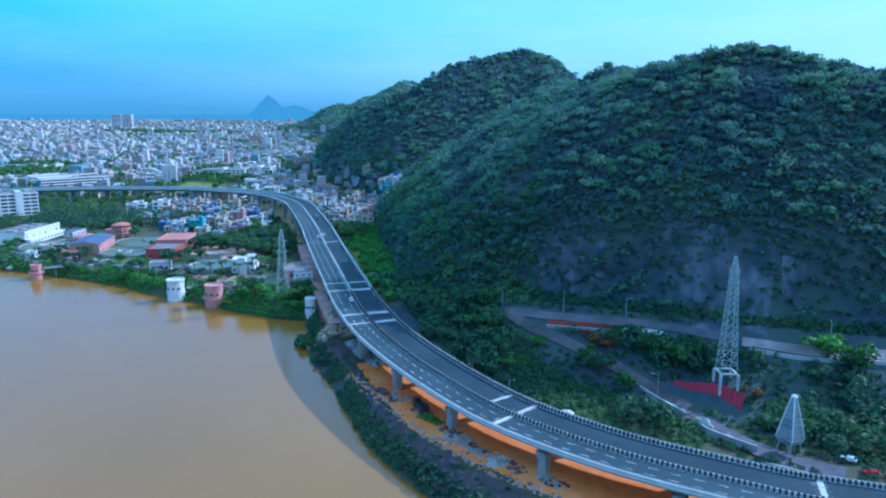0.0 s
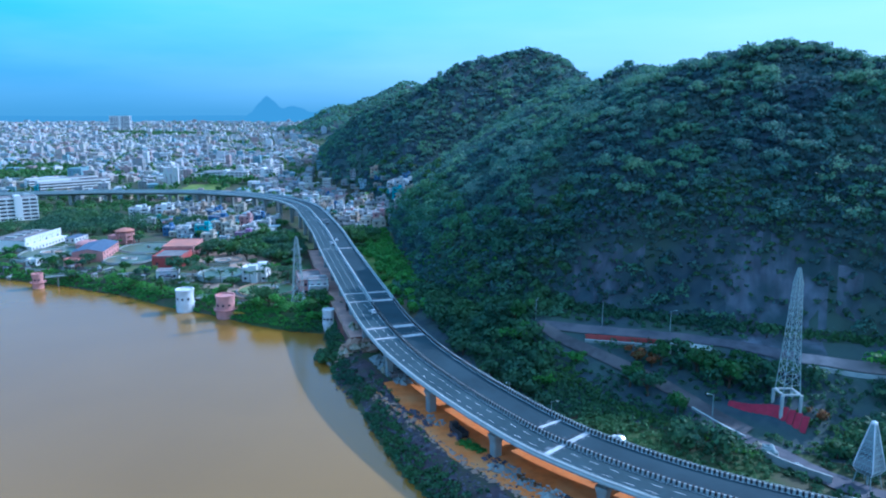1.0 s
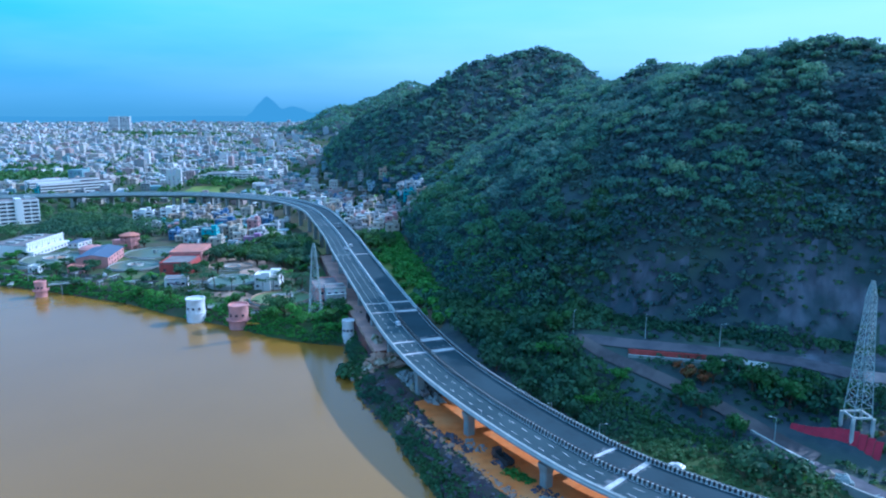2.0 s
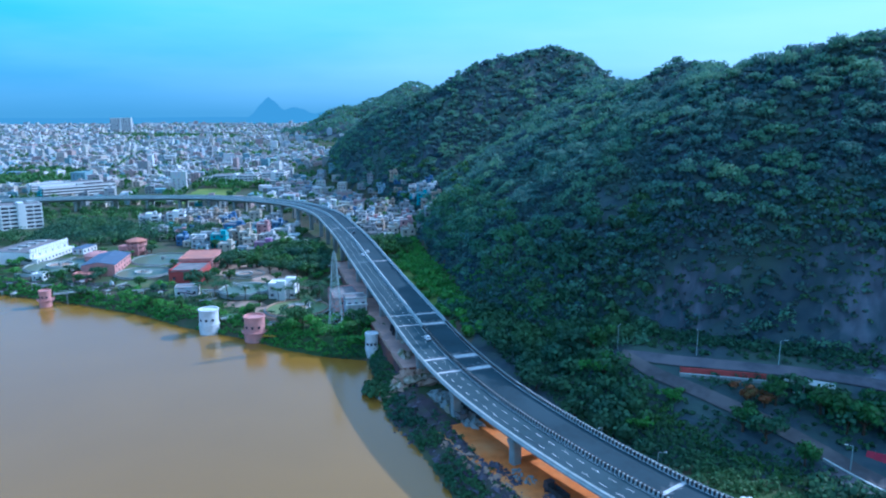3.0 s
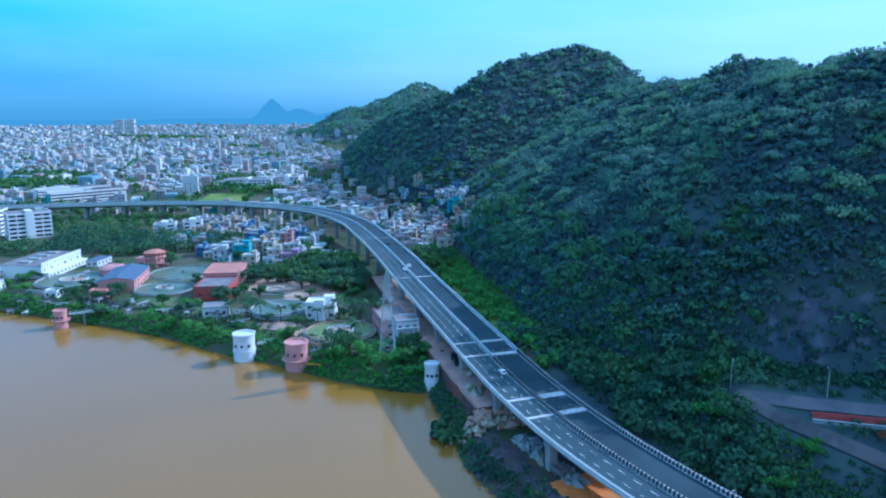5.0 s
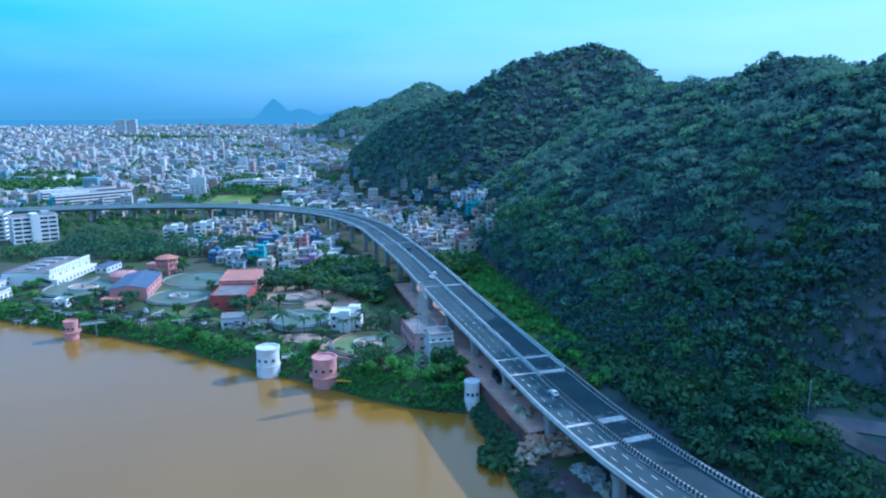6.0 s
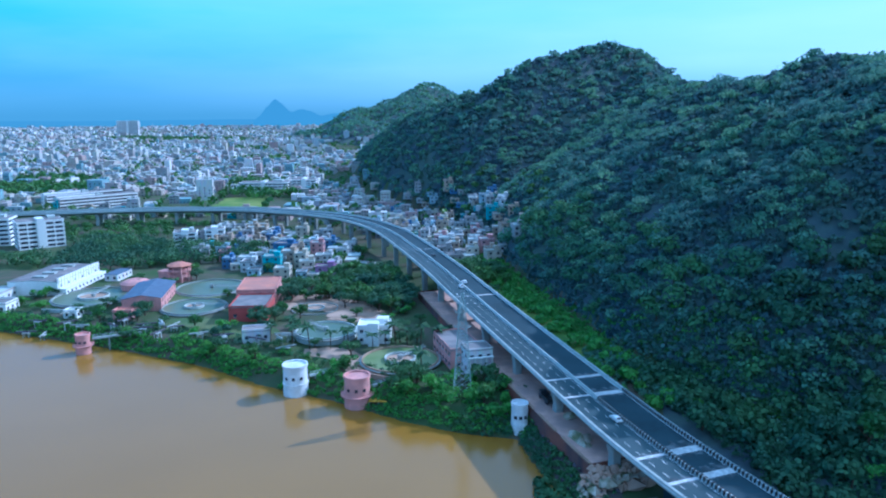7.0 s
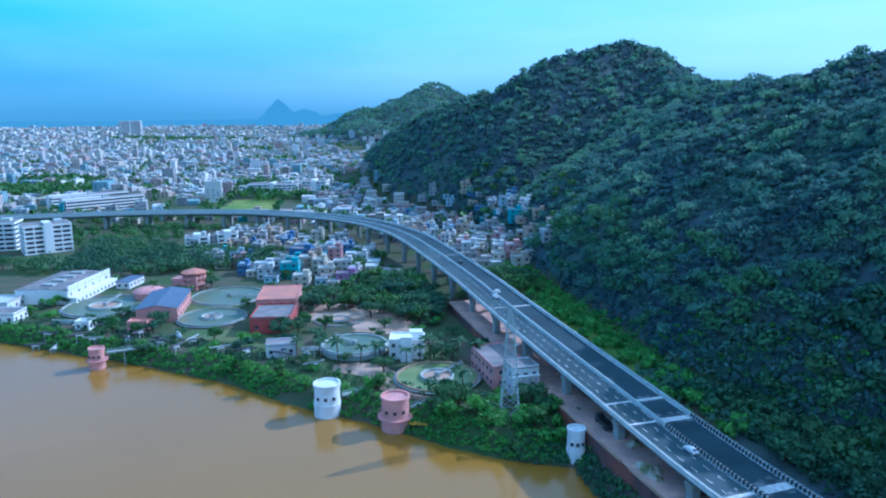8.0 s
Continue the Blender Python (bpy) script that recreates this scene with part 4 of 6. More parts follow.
# ---- ground patches and roads ----
def drape(name, line, w0, w1, mat, label, lift=0.12, ragged=0.0, seed=1, category="ground", step=2.0, across=6):
    """A ribbon of ground laid over the land along a line, from offset w0 to w1."""
    pts, tan = spline([(x, y, 0) for x, y in line], step)
    side = np.stack([tan[:, 1], -tan[:, 0]], axis=1)
    rng = np.random.RandomState(seed)
    n = len(pts)
    wob = np.convolve(rng.normal(0, 1, n + 8), np.ones(5) / 5, "same")[:n] * ragged
    wob2 = np.convolve(rng.normal(0, 1, n + 8), np.ones(5) / 5, "same")[:n] * ragged
    s = Shape()
    off = np.stack([w0 + wob + (w1 + wob2 - w0 - wob) * k / across for k in range(across + 1)], axis=1)
    px, py = pts[:, 0:1] + side[:, 0:1] * off, pts[:, 1:2] + side[:, 1:2] * off
    pz = land(px, py) + lift
    s.v = [tuple(q) for q in np.stack([px, py, pz], axis=2).reshape(-1, 3).tolist()]
    m = across + 1
    s.f = [(i * m + k, i * m + k + 1, (i + 1) * m + k + 1, (i + 1) * m + k) for i in range(n - 1) for k in range(across)]
    return tagged(new(name, s.mesh(name, mat)), label, category, kind="structure")


DECK_XY = [(x, y) for x, y, z in CENTRE]
drape("ground_earth", DECK_XY[2:10], -17.0, 9, M_EARTH, "bare orange earth under the flyover", 0.25, 1.5, 3)
drape("ground_bank", SHORE[10:23], -15, -3.5, M_BANK, "dark violet-brown soil on the steep river bank", 0.16, 1.2, 4)
drape("road_service", DECK_XY[1:10], 14.0, 22.5, M_ASPHALT_OLD, "grey service road beside the flyover", 0.3, 0.6, 5, "road")
# this stretch is painted paler as sunlit; the next continues the same road
drape("road_upper", [(150, 282), (110, 277), (77, 273), (50, 271), (30, 273.5)], -2.6, 2.6, M_ROAD_SUNLIT, "pale hillside road below the cliff, sunlight painted into its colour", 0.5, 0.3, 6, "road")
drape("road_upper", [(29.5, 273.6), (12, 279), (-8, 282.5), (-24, 284), (-42, 285.5), (-61, 287.5)], -2.4, 2.4, M_ROAD_PALE, "pale hillside road below the cliff", 0.5, 0.3, 6, "road")
drape("road_lower", [(-61, 288), (-57, 285), (-49, 279), (-33, 271), (-15, 261), (-3, 252), (6, 245), (13, 239)], -2.3, 2.3, M_ASPHALT_OLD, "grey lower road bending down to the yard", 0.62, 0.2, 7, "road")
drape("ground_yard", [(-2, 247), (10, 236), (22, 224), (34, 213), (52, 207)], -4, 4, M_ROAD_PALE, "pale worn yard beside the service road", 0.5, 1.2, 8)
drape("ground_grass", [(-140, 350), (-165, 400), (-185, 440), (-206, 478), (-228, 512), (-240, 540)], -14, 6, M_GRASS, "bright yellow-green grass strip beside the flyover", 0.3, 2.0, 9)
drape("ground_meadow", [(-590, 850), (-560, 780), (-540, 700)], -28, 28, M_GRASS, "bright green field behind the flyover", 0.3, 3.0, 10)
drape("ground_meadow", [(-940, 850), (-860, 835), (-780, 825)], -30, 30, M_GRASS, "bright green open field among the town houses", 0.3, 3.0, 11)
drape("ground_lawn", [(-345, 372), (-325, 380), (-310, 376), (-290, 366)], -9, 9, M_LAWN, "green lawn between the settling tanks", 0.25, 2.0, 12)
drape("ground_lawn", [(-395, 425), (-370, 425), (-345, 425)], -12, 26, M_LAWN, "green lawn round the settling tanks", 0.25, 2.0, 13)
drape("ground_dirt", [(-310, 420), (-290, 428), (-265, 412), (-262, 400)], -16, 12, M_BROWN, "bare pinkish brown dirt in the works yard", 0.28, 3.0, 14)
drape("ground_dirt", [(-262, 352), (-250, 356), (-238, 350), (-225, 336)], -6, 6, M_BROWN, "bare brown dirt beside the tanks", 0.28, 2.0, 15)


# ---- waterworks ----
def round_tank(x, y, r, top, water, label, inner=0.0, bridge=None, wall_mat=None):
    g = land1(x, y) - 0.5
    t = thing("settling_tank", label, "tank", Matrix.Translation((x, y, 0)))
    wm = wall_mat or M_CONCRETE
    part("wall", Shape().lathe([(r, g), (r, top), (r - 0.45, top), (r - 0.45, top - 1.2)], 64), wm, t)
    part("walkway", Shape().lathe([(r, top - 0.9), (r + 1.0, top - 0.9), (r + 1.0, top - 0.7), (r, top - 0.7)], 64), M_CONCRETE, t)
    part("water_surface", Shape().lathe([(r - 0.4, top - 0.75), (max(inner, 0.01), top - 0.75)], 64), water, t)
    if inner:
        part("inner_wall", Shape().lathe([(inner, top - 1.2), (inner, top + 0.5), (inner - 0.4, top + 0.5), (inner - 0.4, top - 1.0)], 40), M_CONC_LIGHT, t)
        part("inner_water", Shape().lathe([(inner - 0.35, top - 0.5), (0.01, top - 0.5)], 40), M_BROWN, t)
    if bridge is not None:
        s = Shape()
        m = Matrix.Rotation(bridge, 4, "Z")
        s.box(0, -0.6, top + 0.3, r + 0.5, 0.6, top + 0.55, m)
        for e in (-0.58, 0.58):
            s.box(0, e - 0.04, top + 1.3, r + 0.5, e + 0.04, top + 1.4, m)
            for k in range(9):
                s.box(r * k / 8, e - 0.04, top + 0.5, r * k / 8 + 0.08, e + 0.04, top + 1.3, m)
        part("bridge", s, M_CONCRETE, t)
        part("hub", Shape().lathe([(1.1, top - 1), (1.1, top + 1.3), (0.01, top + 1.5)], 16), M_CONCRETE, t)
    return t


round_tank(-220, 354, 15.5, 7.6, M_ALGAE, "round settling tank with green algae water", 6.3, 1.2, M_BROWN)
round_tank(-263.5, 377, 13.6, 9.0, M_POOLWATER, "round water tank filled with teal water", 0, 2.6, M_CONC_LIGHT)
round_tank(-289, 417, 12.0, 6.4, M_BROWN, "drained round tank with pale dry mud", 5.0)
round_tank(-350, 402, 16.0, 7.2, M_POOLWATER, "round settling tank with a dark bridge arm", 5.0, 0.5)
round_tank(-366, 441, 19.5, 7.0, M_POOLWATER, "wide settling tank with murky green water", 0, 0.2)
round_tank(-416, 405, 20.5, 7.2, M_POOLWATER, "wide settling tank with a steel bridge arm", 8.0, 1.9)


def window_mesh(w, h):
    s = Shape().box(-w / 2, -0.06, 0, w / 2, 0.03, h)
    return s.mesh("window", M_GLASS)


WIN = window_mesh(1.5, 1.4)
WIN_WIDE = window_mesh(3.0, 1.3)
SILL = Shape().box(-0.85, -0.2, -0.14, 0.85, 0.02, -0.005).mesh("sill", M_CONC_LIGHT)
SILL_WIDE = Shape().box(-1.6, -0.2, -0.14, 1.6, 0.02, -0.005).mesh("sill", M_CONC_LIGHT)


def building(name, label, x, y, w, d, h, ang, wall, roof, storeys=2, cols=(3, 3), parapet=0.7, faces=(0, 1, 3), group="", win=None, base=None, stair=True, sunshade=False):
    """A flat-roofed block with parapet, stair head, windows with sills."""
    g = (land1(x, y) if base is None else base) - 0.6
    t = thing(name, label, "building" if name != "house" else "house", Matrix.Translation((x, y, g)) @ Matrix.Rotation(ang, 4, "Z"), group)
    part("wall", Shape().box(-w / 2, -d / 2, 0, w / 2, d / 2, h + 0.6), wall, t)
    r = Shape()
    r.box(-w / 2 - 0.25, -d / 2 - 0.25, h + 0.61, w / 2 + 0.25, d / 2 + 0.25, h + 0.85)
    part("roof", r, roof, t)
    if parapet:
        s = Shape()
        e = 0.2
        for a in ((-w / 2, -d / 2, w / 2, -d / 2 + e), (-w / 2, d / 2 - e, w / 2, d / 2), (-w / 2, -d / 2 + e, -w / 2 + e, d / 2 - e), (w / 2 - e, -d / 2 + e, w / 2, d / 2 - e)):
            s.box(a[0], a[1], h + 0.86, a[2], a[3], h + 0.86 + parapet)
        part("parapet", s, wall, t)
    if stair:
        part("stair_head", Shape().box(w * 0.1, -d * 0.1, h + 0.86, w * 0.42, d * 0.3, h + 3.2).box(w * 0.07, -d * 0.13, h + 3.21, w * 0.45, d * 0.33, h + 3.4), wall, t)
    mesh = win or WIN
    fh = h / storeys
    for f in faces:
        n = cols[0] if f in (0, 2) else cols[1]
        for lev in range(storeys):
            for k in range(n):
                c = (k + 0.5) / n - 0.5
                px, py, rot = ((c * w, -d / 2, 0), (w / 2, c * d, math.pi / 2), (c * w, d / 2, math.pi), (-w / 2, c * d, -math.pi / 2))[f]
                ob = new("window", mesh)
                ob.parent = t
                ob.matrix_basis = Matrix.Translation((px, py, 0.6 + fh * lev + fh * 0.35)) @ Matrix.Rotation(rot, 4, "Z")
                if name != "house":
                    new("sill", SILL_WIDE if mesh is WIN_WIDE else SILL).parent = ob
    if sunshade:
        for lev in range(storeys):
            z = 0.6 + fh * (lev + 1) - 0.5
            part("sunshade", Shape().box(-w / 2 - 0.8, -d / 2 - 0.8, z, w / 2 + 0.8, -d / 2 - 0.01, z + 0.2).box(w / 2 + 0.01, -d / 2 - 0.8, z, w / 2 + 0.8, d / 2, z + 0.2), M_WHITE, t)
    return t


building("pump_house", "red-walled pump house with a grey flat roof", -314, 399, 18, 24, 7.0, 0.35, M_BRICKRED, M_DARKROOF, 1, (3, 4), stair=False)
building("filter_house", "salmon-roofed filter house with pale pink walls", -327, 428, 20, 30, 8.2, 0.40, M_PINK, M_SALMON, 2, (4, 5), 0.4, stair=False)
wh = building("works_office", "small white two-storey office with a stair tower", -240, 377, 14, 10, 7.6, 0.28, M_WHITE, M_WHITE, 2, (4, 2))
part("stair_tower", Shape().box(-2.2, -8.2, 0, 2.4, -5.01, 10.6).box(-2.5, -8.5, 10.61, 2.7, -4.8, 10.9), M_WHITE, wh)
building("pump_station", "pale pink pump station with a dark flat roof", -199, 364, 13, 25, 8.0, 0.57, M_PINK, M_DARKROOF, 2, (2, 6), 0.5, stair=False)
ps = building("pump_annex", "small grey two-storey annex with white pillars", -188, 352, 10, 9, 9.5, 0.57, M_CITY, M_DARKROOF, 2, (3, 2), 0.5, stair=False)
for k in range(5):
    part("pillar", Shape().box(-4.6 + 2.3 * k - 0.3, -5.4, 0, -4.6 + 2.3 * k + 0.3, -4.8, 7.2), M_WHITE, ps)
part("porch_slab", Shape().box(-5.2, -5.8, 7.21, 5.2, -4.52, 7.6), M_WHITE, ps)
building("store_shed", "low white store with a flat roof", -445, 372, 14, 12, 4.5, 0.3, M_WHITE, M_DARKROOF, 1, (3, 3), stair=False)
building("store_shed", "low store with a grey-blue sheet roof", -437, 449, 8, 17, 4.0, 0.2, M_CITY, M_BLUEROOF, 1, (2, 4), 0, stair=False)
building("store_shed", "low pale store beside the bank", -470, 388, 22, 16, 4.5, 0.3, M_CITY, M_CONC_LIGHT, 1, (4, 3), stair=False)
building("works_hut", "small grey hut with a lean-to on the bank", -291, 364, 12, 8, 5, 0.5, M_CITY, M_DARKROOF, 1, (3, 2), stair=False)
building("works_hut", "small pink hut near the settling tanks", -372, 377, 9, 6, 4, 0.3, M_PINK, M_SALMON, 1, (2, 2), stair=False)
building("works_hut", "small pale hut among the yard trees", -398, 372, 7, 6, 3.5, 0.2, M_WHITE, M_CONC_LIGHT, 1, (2, 2), stair=False)


def gable_hall(x, y, w, d, h, rise, ang, wall, roof, label):
    g = land1(x, y) - 0.5
    t = thing("chemical_house", label, "building", Matrix.Translation((x, y, g)) @ Matrix.Rotation(ang, 4, "Z"))
    part("wall", Shape().box(-w / 2, -d / 2, 0, w / 2, d / 2, h), wall, t)
    gab = Shape()
    for yy in (-d / 2, d / 2 - 0.3):
        gab.add([(-w / 2, yy, h), (w / 2, yy, h), (0, yy, h + rise), (-w / 2, yy + 0.3, h), (w / 2, yy + 0.3, h), (0, yy + 0.3, h + rise)], [(0, 1, 2), (5, 4, 3), (0, 2, 5, 3), (1, 4, 5, 2)])
    part("gable", gab, wall, t)
    n = 9
    for k in range(n):
        for sg in (-1, 1):
            y0, y1 = -d / 2 - 0.4 + (d + 0.8) * k / n, -d / 2 - 0.4 + (d + 0.8) * (k + 1) / n - 0.12
            s = Shape()
            e = sg * (w / 2 + 0.6)
            zl, zh = h - 0.15, h + rise + 0.12
            s.add([(0, y0, zh), (e, y0, zl), (e, y1, zl), (0, y1, zh), (0, y0, zh + 0.12), (e, y0, zl + 0.12), (e, y1, zl + 0.12), (0, y1, zh + 0.12)],
                  [(4, 5, 6, 7), (3, 2, 1, 0), (0, 1, 5, 4), (1, 2, 6, 5), (2, 3, 7, 6), (3, 0, 4, 7)])
            part("roof_sheet", s, roof, t)
    for lev in range(2):
        for k in range(6):
            for sg in (-1, 1):
                ob = new("window", WIN)
                ob.parent = t
                ob.matrix_basis = Matrix.Translation((sg * w / 2, (k + 0.5) / 6 * d - d / 2, 1.5 + lev * 3.2)) @ Matrix.Rotation(sg * math.pi / 2, 4, "Z")
    return t


gable_hall(-380, 406, 19, 38, 7.4, 1.6, 0.46, M_PINK, M_BLUEROOF, "pink hall with a low blue sheet roof")
hall = gable_hall(-459, 423, 28, 46, 8.2, 0.7, 0.27, M_WHITE, M_DARKROOF, "long white shed with a grey sheet roof")
part("lean_to", Shape().box(14.02, -23, 0, 18.5, 23, 4.0).box(14.1, -23.3, 4.01, 18.9, 23.3, 4.25), M_WHITE, hall, "lower white lean-to")
part("parapet_wall", Shape().box(14.05, -23.2, 7.6, 14.5, 23.2, 10.2), M_WHITE, hall)
for k in range(11):
    ob = new("window", WIN)
    ob.parent = hall
    ob.matrix_basis = Matrix.Translation((18.5, -21 + 4.2 * k, 1.5)) @ Matrix.Rotation(math.pi / 2, 4, "Z")
for k in range(16):
    y0 = -22.6 + 3.0 * k
    part("rib", Shape().box(14.51, y0 - 0.18, 4.3, 14.85, y0 + 0.18, 10.2), M_WHITE, hall)
for k in range(4):
    part("roof_vent", Shape().box(-3.5, -17 + 10 * k, 8.75, 3.5, -13 + 10 * k, 9.9), M_CONCRETE, hall)
annex = thing("round_annex", "low round pink annex with a domed roof", "building", Matrix.Translation((-407, 428, land1(-407, 428) - 0.5)))
part("wall", Shape().lathe([(8.0, 0), (8.0, 4.2)], 32), M_PINK, annex)
part("dome", Shape().lathe([(8.5, 4.2), (8.5, 4.6), (6.5, 5.8), (3.5, 6.6), (0.01, 6.9)], 32), M_PINK, annex)


def pavilion(x, y):
    g = land1(x, y) - 0.5
    t = thing("octagonal_pavilion", "octagonal pink pavilion of two open storeys", "pavilion", Matrix.Translation((x, y, g)))
    part("core", Shape().lathe([(4.2, 0), (4.2, 9)], 8), M_PINK, t)
    for z in (3.4, 6.8):
        part("gallery_floor", Shape().lathe([(6.4, z), (6.4, z + 0.4), (4.2, z + 0.4)], 8).lathe([(6.4, z + 1.2), (6.4, z + 0.4)], 8), M_PINK, t)
    part("roof", Shape().lathe([(7.2, 10.0), (7.2, 10.4), (4.0, 11.6), (2.4, 12.0), (0.01, 12.4)], 8), M_SALMON, t)
    for k in range(8):
        a = (k + 0.0) * math.pi / 4
        part("column", Shape().box(-0.3, -0.3, 0, 0.3, 0.3, 10.05, Matrix.Translation((6.2 * math.cos(a), 6.2 * math.sin(a), 0))), M_PINK, t)
    part("side_wing", Shape().box(-13, -3, 0, -4, 3, 6).box(-13.4, -3.4, 6.01, -4, 3.4, 6.3), M_PINK, t)
    return t


pavilion(-396, 453)


# ---- larger blocks behind ----
def slab_block(x, y, w, d, h, floors, ang, label, wall=None):
    """An office block: projecting white floor bands, a dark core painting the recesses' shade."""
    g = land1(x, y) - 0.5
    t = thing("office_block", label, "building", Matrix.Translation((x, y, g)) @ Matrix.Rotation(ang, 4, "Z"))
    part("core", Shape().box(-w / 2, -d / 2, 0, w / 2, d / 2, h), M_GLASS, t)
    fh = h / floors
    for k in range(floors + 1):
        z = k * fh
        part("floor_band", Shape().box(-w / 2 - 0.9, -d / 2 - 0.9, z - 0.1, w / 2 + 0.9, d / 2 + 0.9, z + fh * 0.42), wall or M_WHITE, t)
    n = max(2, int(w / 6))
    for k in range(n + 1):
        xx = -w / 2 + w * k / n
        part("pilaster", Shape().box(xx - 0.45, -d / 2 - 1.1, 0, xx + 0.45, -d / 2 - 0.91, h + 0.5), wall or M_WHITE, t)
    part("stair_tower", Shape().box(-2.5, -d / 2 - 1.6, 0, 2.5, -d / 2 - 1.11, h + 3).box(-2.5, -d / 2 - 1.1, h + fh * 0.42 + 0.07, 2.5, 2, h + 3), wall or M_WHITE, t)
    part("roof_slab", Shape().box(-w / 2 - 0.4, -d / 2 - 0.4, h + fh * 0.42 + 0.005, w / 2 + 0.4, d / 2 + 0.4, h + fh * 0.42 + 0.06), M_DARKROOF, t)
    part("roof_house", Shape().box(w * 0.2, -3, h + fh * 0.42 + 0.07, w * 0.38, 4, h + 3.6), wall or M_CONC_LIGHT, t)
    return t


slab_block(-573, 524, 30, 20, 20, 6, 0.95, "white six-storey office block with banded floors")
slab_block(-618, 520, 34, 20, 20, 6, 0.55, "long white six-storey office block with banded floors")
slab_block(-464, 553, 15, 13, 11, 4, 0.55, "white four-storey flats near the flyover")
slab_block(-447, 566, 13, 13, 12, 4, 0.55, "pale four-storey flats beside the trees")
slab_block(-700, 725, 16, 80, 13, 4, -0.45, "long white four-storey housing slab")
slab_block(-740, 748, 16, 80, 13, 4, -0.45, "long white four-storey housing slab")
slab_block(-600, 905, 60, 26, 13, 4, 0.3, "wide white hospital block beyond the flyover")
slab_block(-560, 940, 30, 40, 15, 5, 0.3, "white five-storey block beyond the field")
slab_block(-2180, 2550, 78, 40, 64, 12, 0.5, "tall pale slab far off over the town")


# ---- coloured houses ----
def paint(name, c):
    return material(name, c, 0.85, tuple(v * 0.82 for v in c), 0.35, 5, color3=tuple(v * 0.68 for v in c), scale3=0.2, streak=(1, 1, 0.3))


PAINTS = [("white", (0.62, 0.63, 0.63)), ("cream", (0.55, 0.50, 0.40)), ("teal", (0.13, 0.42, 0.47)), ("blue", (0.11, 0.20, 0.38)), ("pink", (0.52, 0.29, 0.29)),
          ("grey", (0.40, 0.40, 0.40)), ("pale blue", (0.45, 0.58, 0.66)), ("ochre", (0.55, 0.36, 0.10)), ("violet", (0.36, 0.20, 0.38)), ("tan", (0.45, 0.36, 0.27))]
PAINT_MATS = [(n, paint("paint_" + n.replace(" ", "_"), c)) for n, c in PAINTS]
ROOFS = [("grey concrete", M_DARKROOF), ("pale concrete", M_CONC_LIGHT), ("weathered concrete", M_CONCRETE)]
house_kit = {}


def house(x, y, rng, paint_no=None, size=None, h=None):
    k = int(rng.choice([0, 0, 0, 1, 1, 5, 5, 5, 5, 6, 6, 9, 9, 9, 5, 2, 4, 3])) if paint_no is None else paint_no
    w, d = size or (rng.choice([6.5, 8, 9.5]), rng.choice([7, 9, 11]))
    h = h or float(rng.choice([3.3, 3.3, 3.3, 6.4, 6.4, 9.5]))
    r = int(rng.randint(0, 3))
    key = (k, float(w), float(d), h, r)
    m = Matrix.Translation((x, y, land1(x, y) - 0.6)) @ Matrix.Rotation(0.35 + rng.normal(0, 0.12), 4, "Z")
    if key in house_kit:
        return copy_thing(house_kit[key], m)
    lv = {3.3: "one-storey", 6.4: "two-storey", 9.5: "three-storey"}.get(h, "two-storey")
    ob = building("house", f"{PAINT_MATS[k][0]} {lv} house with a {ROOFS[r][0]} flat roof", x, y, w, d, h, 0, PAINT_MATS[k][1], ROOFS[r][1], max(1, round(h / 3.2)), (2, 2), 0.6, (0, 1), "houses near the flyover", stair=h > 4)
    ob.matrix_world = m
    house_kit[key] = ob
    return ob


def build_houses():
    rng = np.random.RandomState(9)
    house(-356, 493, rng, 2, (11, 10), 9.5)
    house(-370, 536, rng, 3, (15, 10), 9.5)
    house(-350, 545, rng, 4, (9, 10), 9.5)
    house(-316, 487, rng, 8, (12, 9), 6.4)
    house(-300, 496, rng, 7, (14, 8), 3.3)
    house(-378, 500, rng, 0, (12, 9), 6.4)
    house(-262, 568, rng, 0, (11, 10), 9.5)
    done = [(-356, 493), (-370, 536), (-350, 545), (-316, 487), (-300, 496), (-378, 500), (-262, 568)]

    def fill(x0, x1, y0, y1, pitch, test, most):
        gx, gy = scatter(x0, x1, y0, y1, pitch, rng)
        order = rng.permutation(len(gx))
        clear = deck_clear(gx, gy, 21)
        n = 0
        for k in order:
            x, y = gx[k], gy[k]
            if not clear[k] or not test(x, y) or min(abs(x - a) + abs(y - b) for a, b in done) < 9.5:
                continue
            done.append((x, y))
            house(x, y, rng)
            n += 1
            if n >= most:
                break

    cx = lambda y: np.interp(y, [q[1] for q in CENTRE[6:20]], [q[0] for q in CENTRE[6:20]])
    fill(-470, -250, 478, 645, 9.6, lambda x, y: x < cx(y) - 16 and y > 468 + 0.0 * x and (x + 440) * 0.6 + (y - 520) > 0, 170)
    fill(-480, -190, 520, 790, 10.0, lambda x, y: x > cx(y) + 18 and land1(x, y) < 36, 170)
    fill(-720, -480, 660, 700, 14.0, lambda x, y: True, 24)


build_houses()

# ---- trees ----
def part_existing(name, me, parent):
    ob = new(name, me)
    ob.parent = parent
    return ob


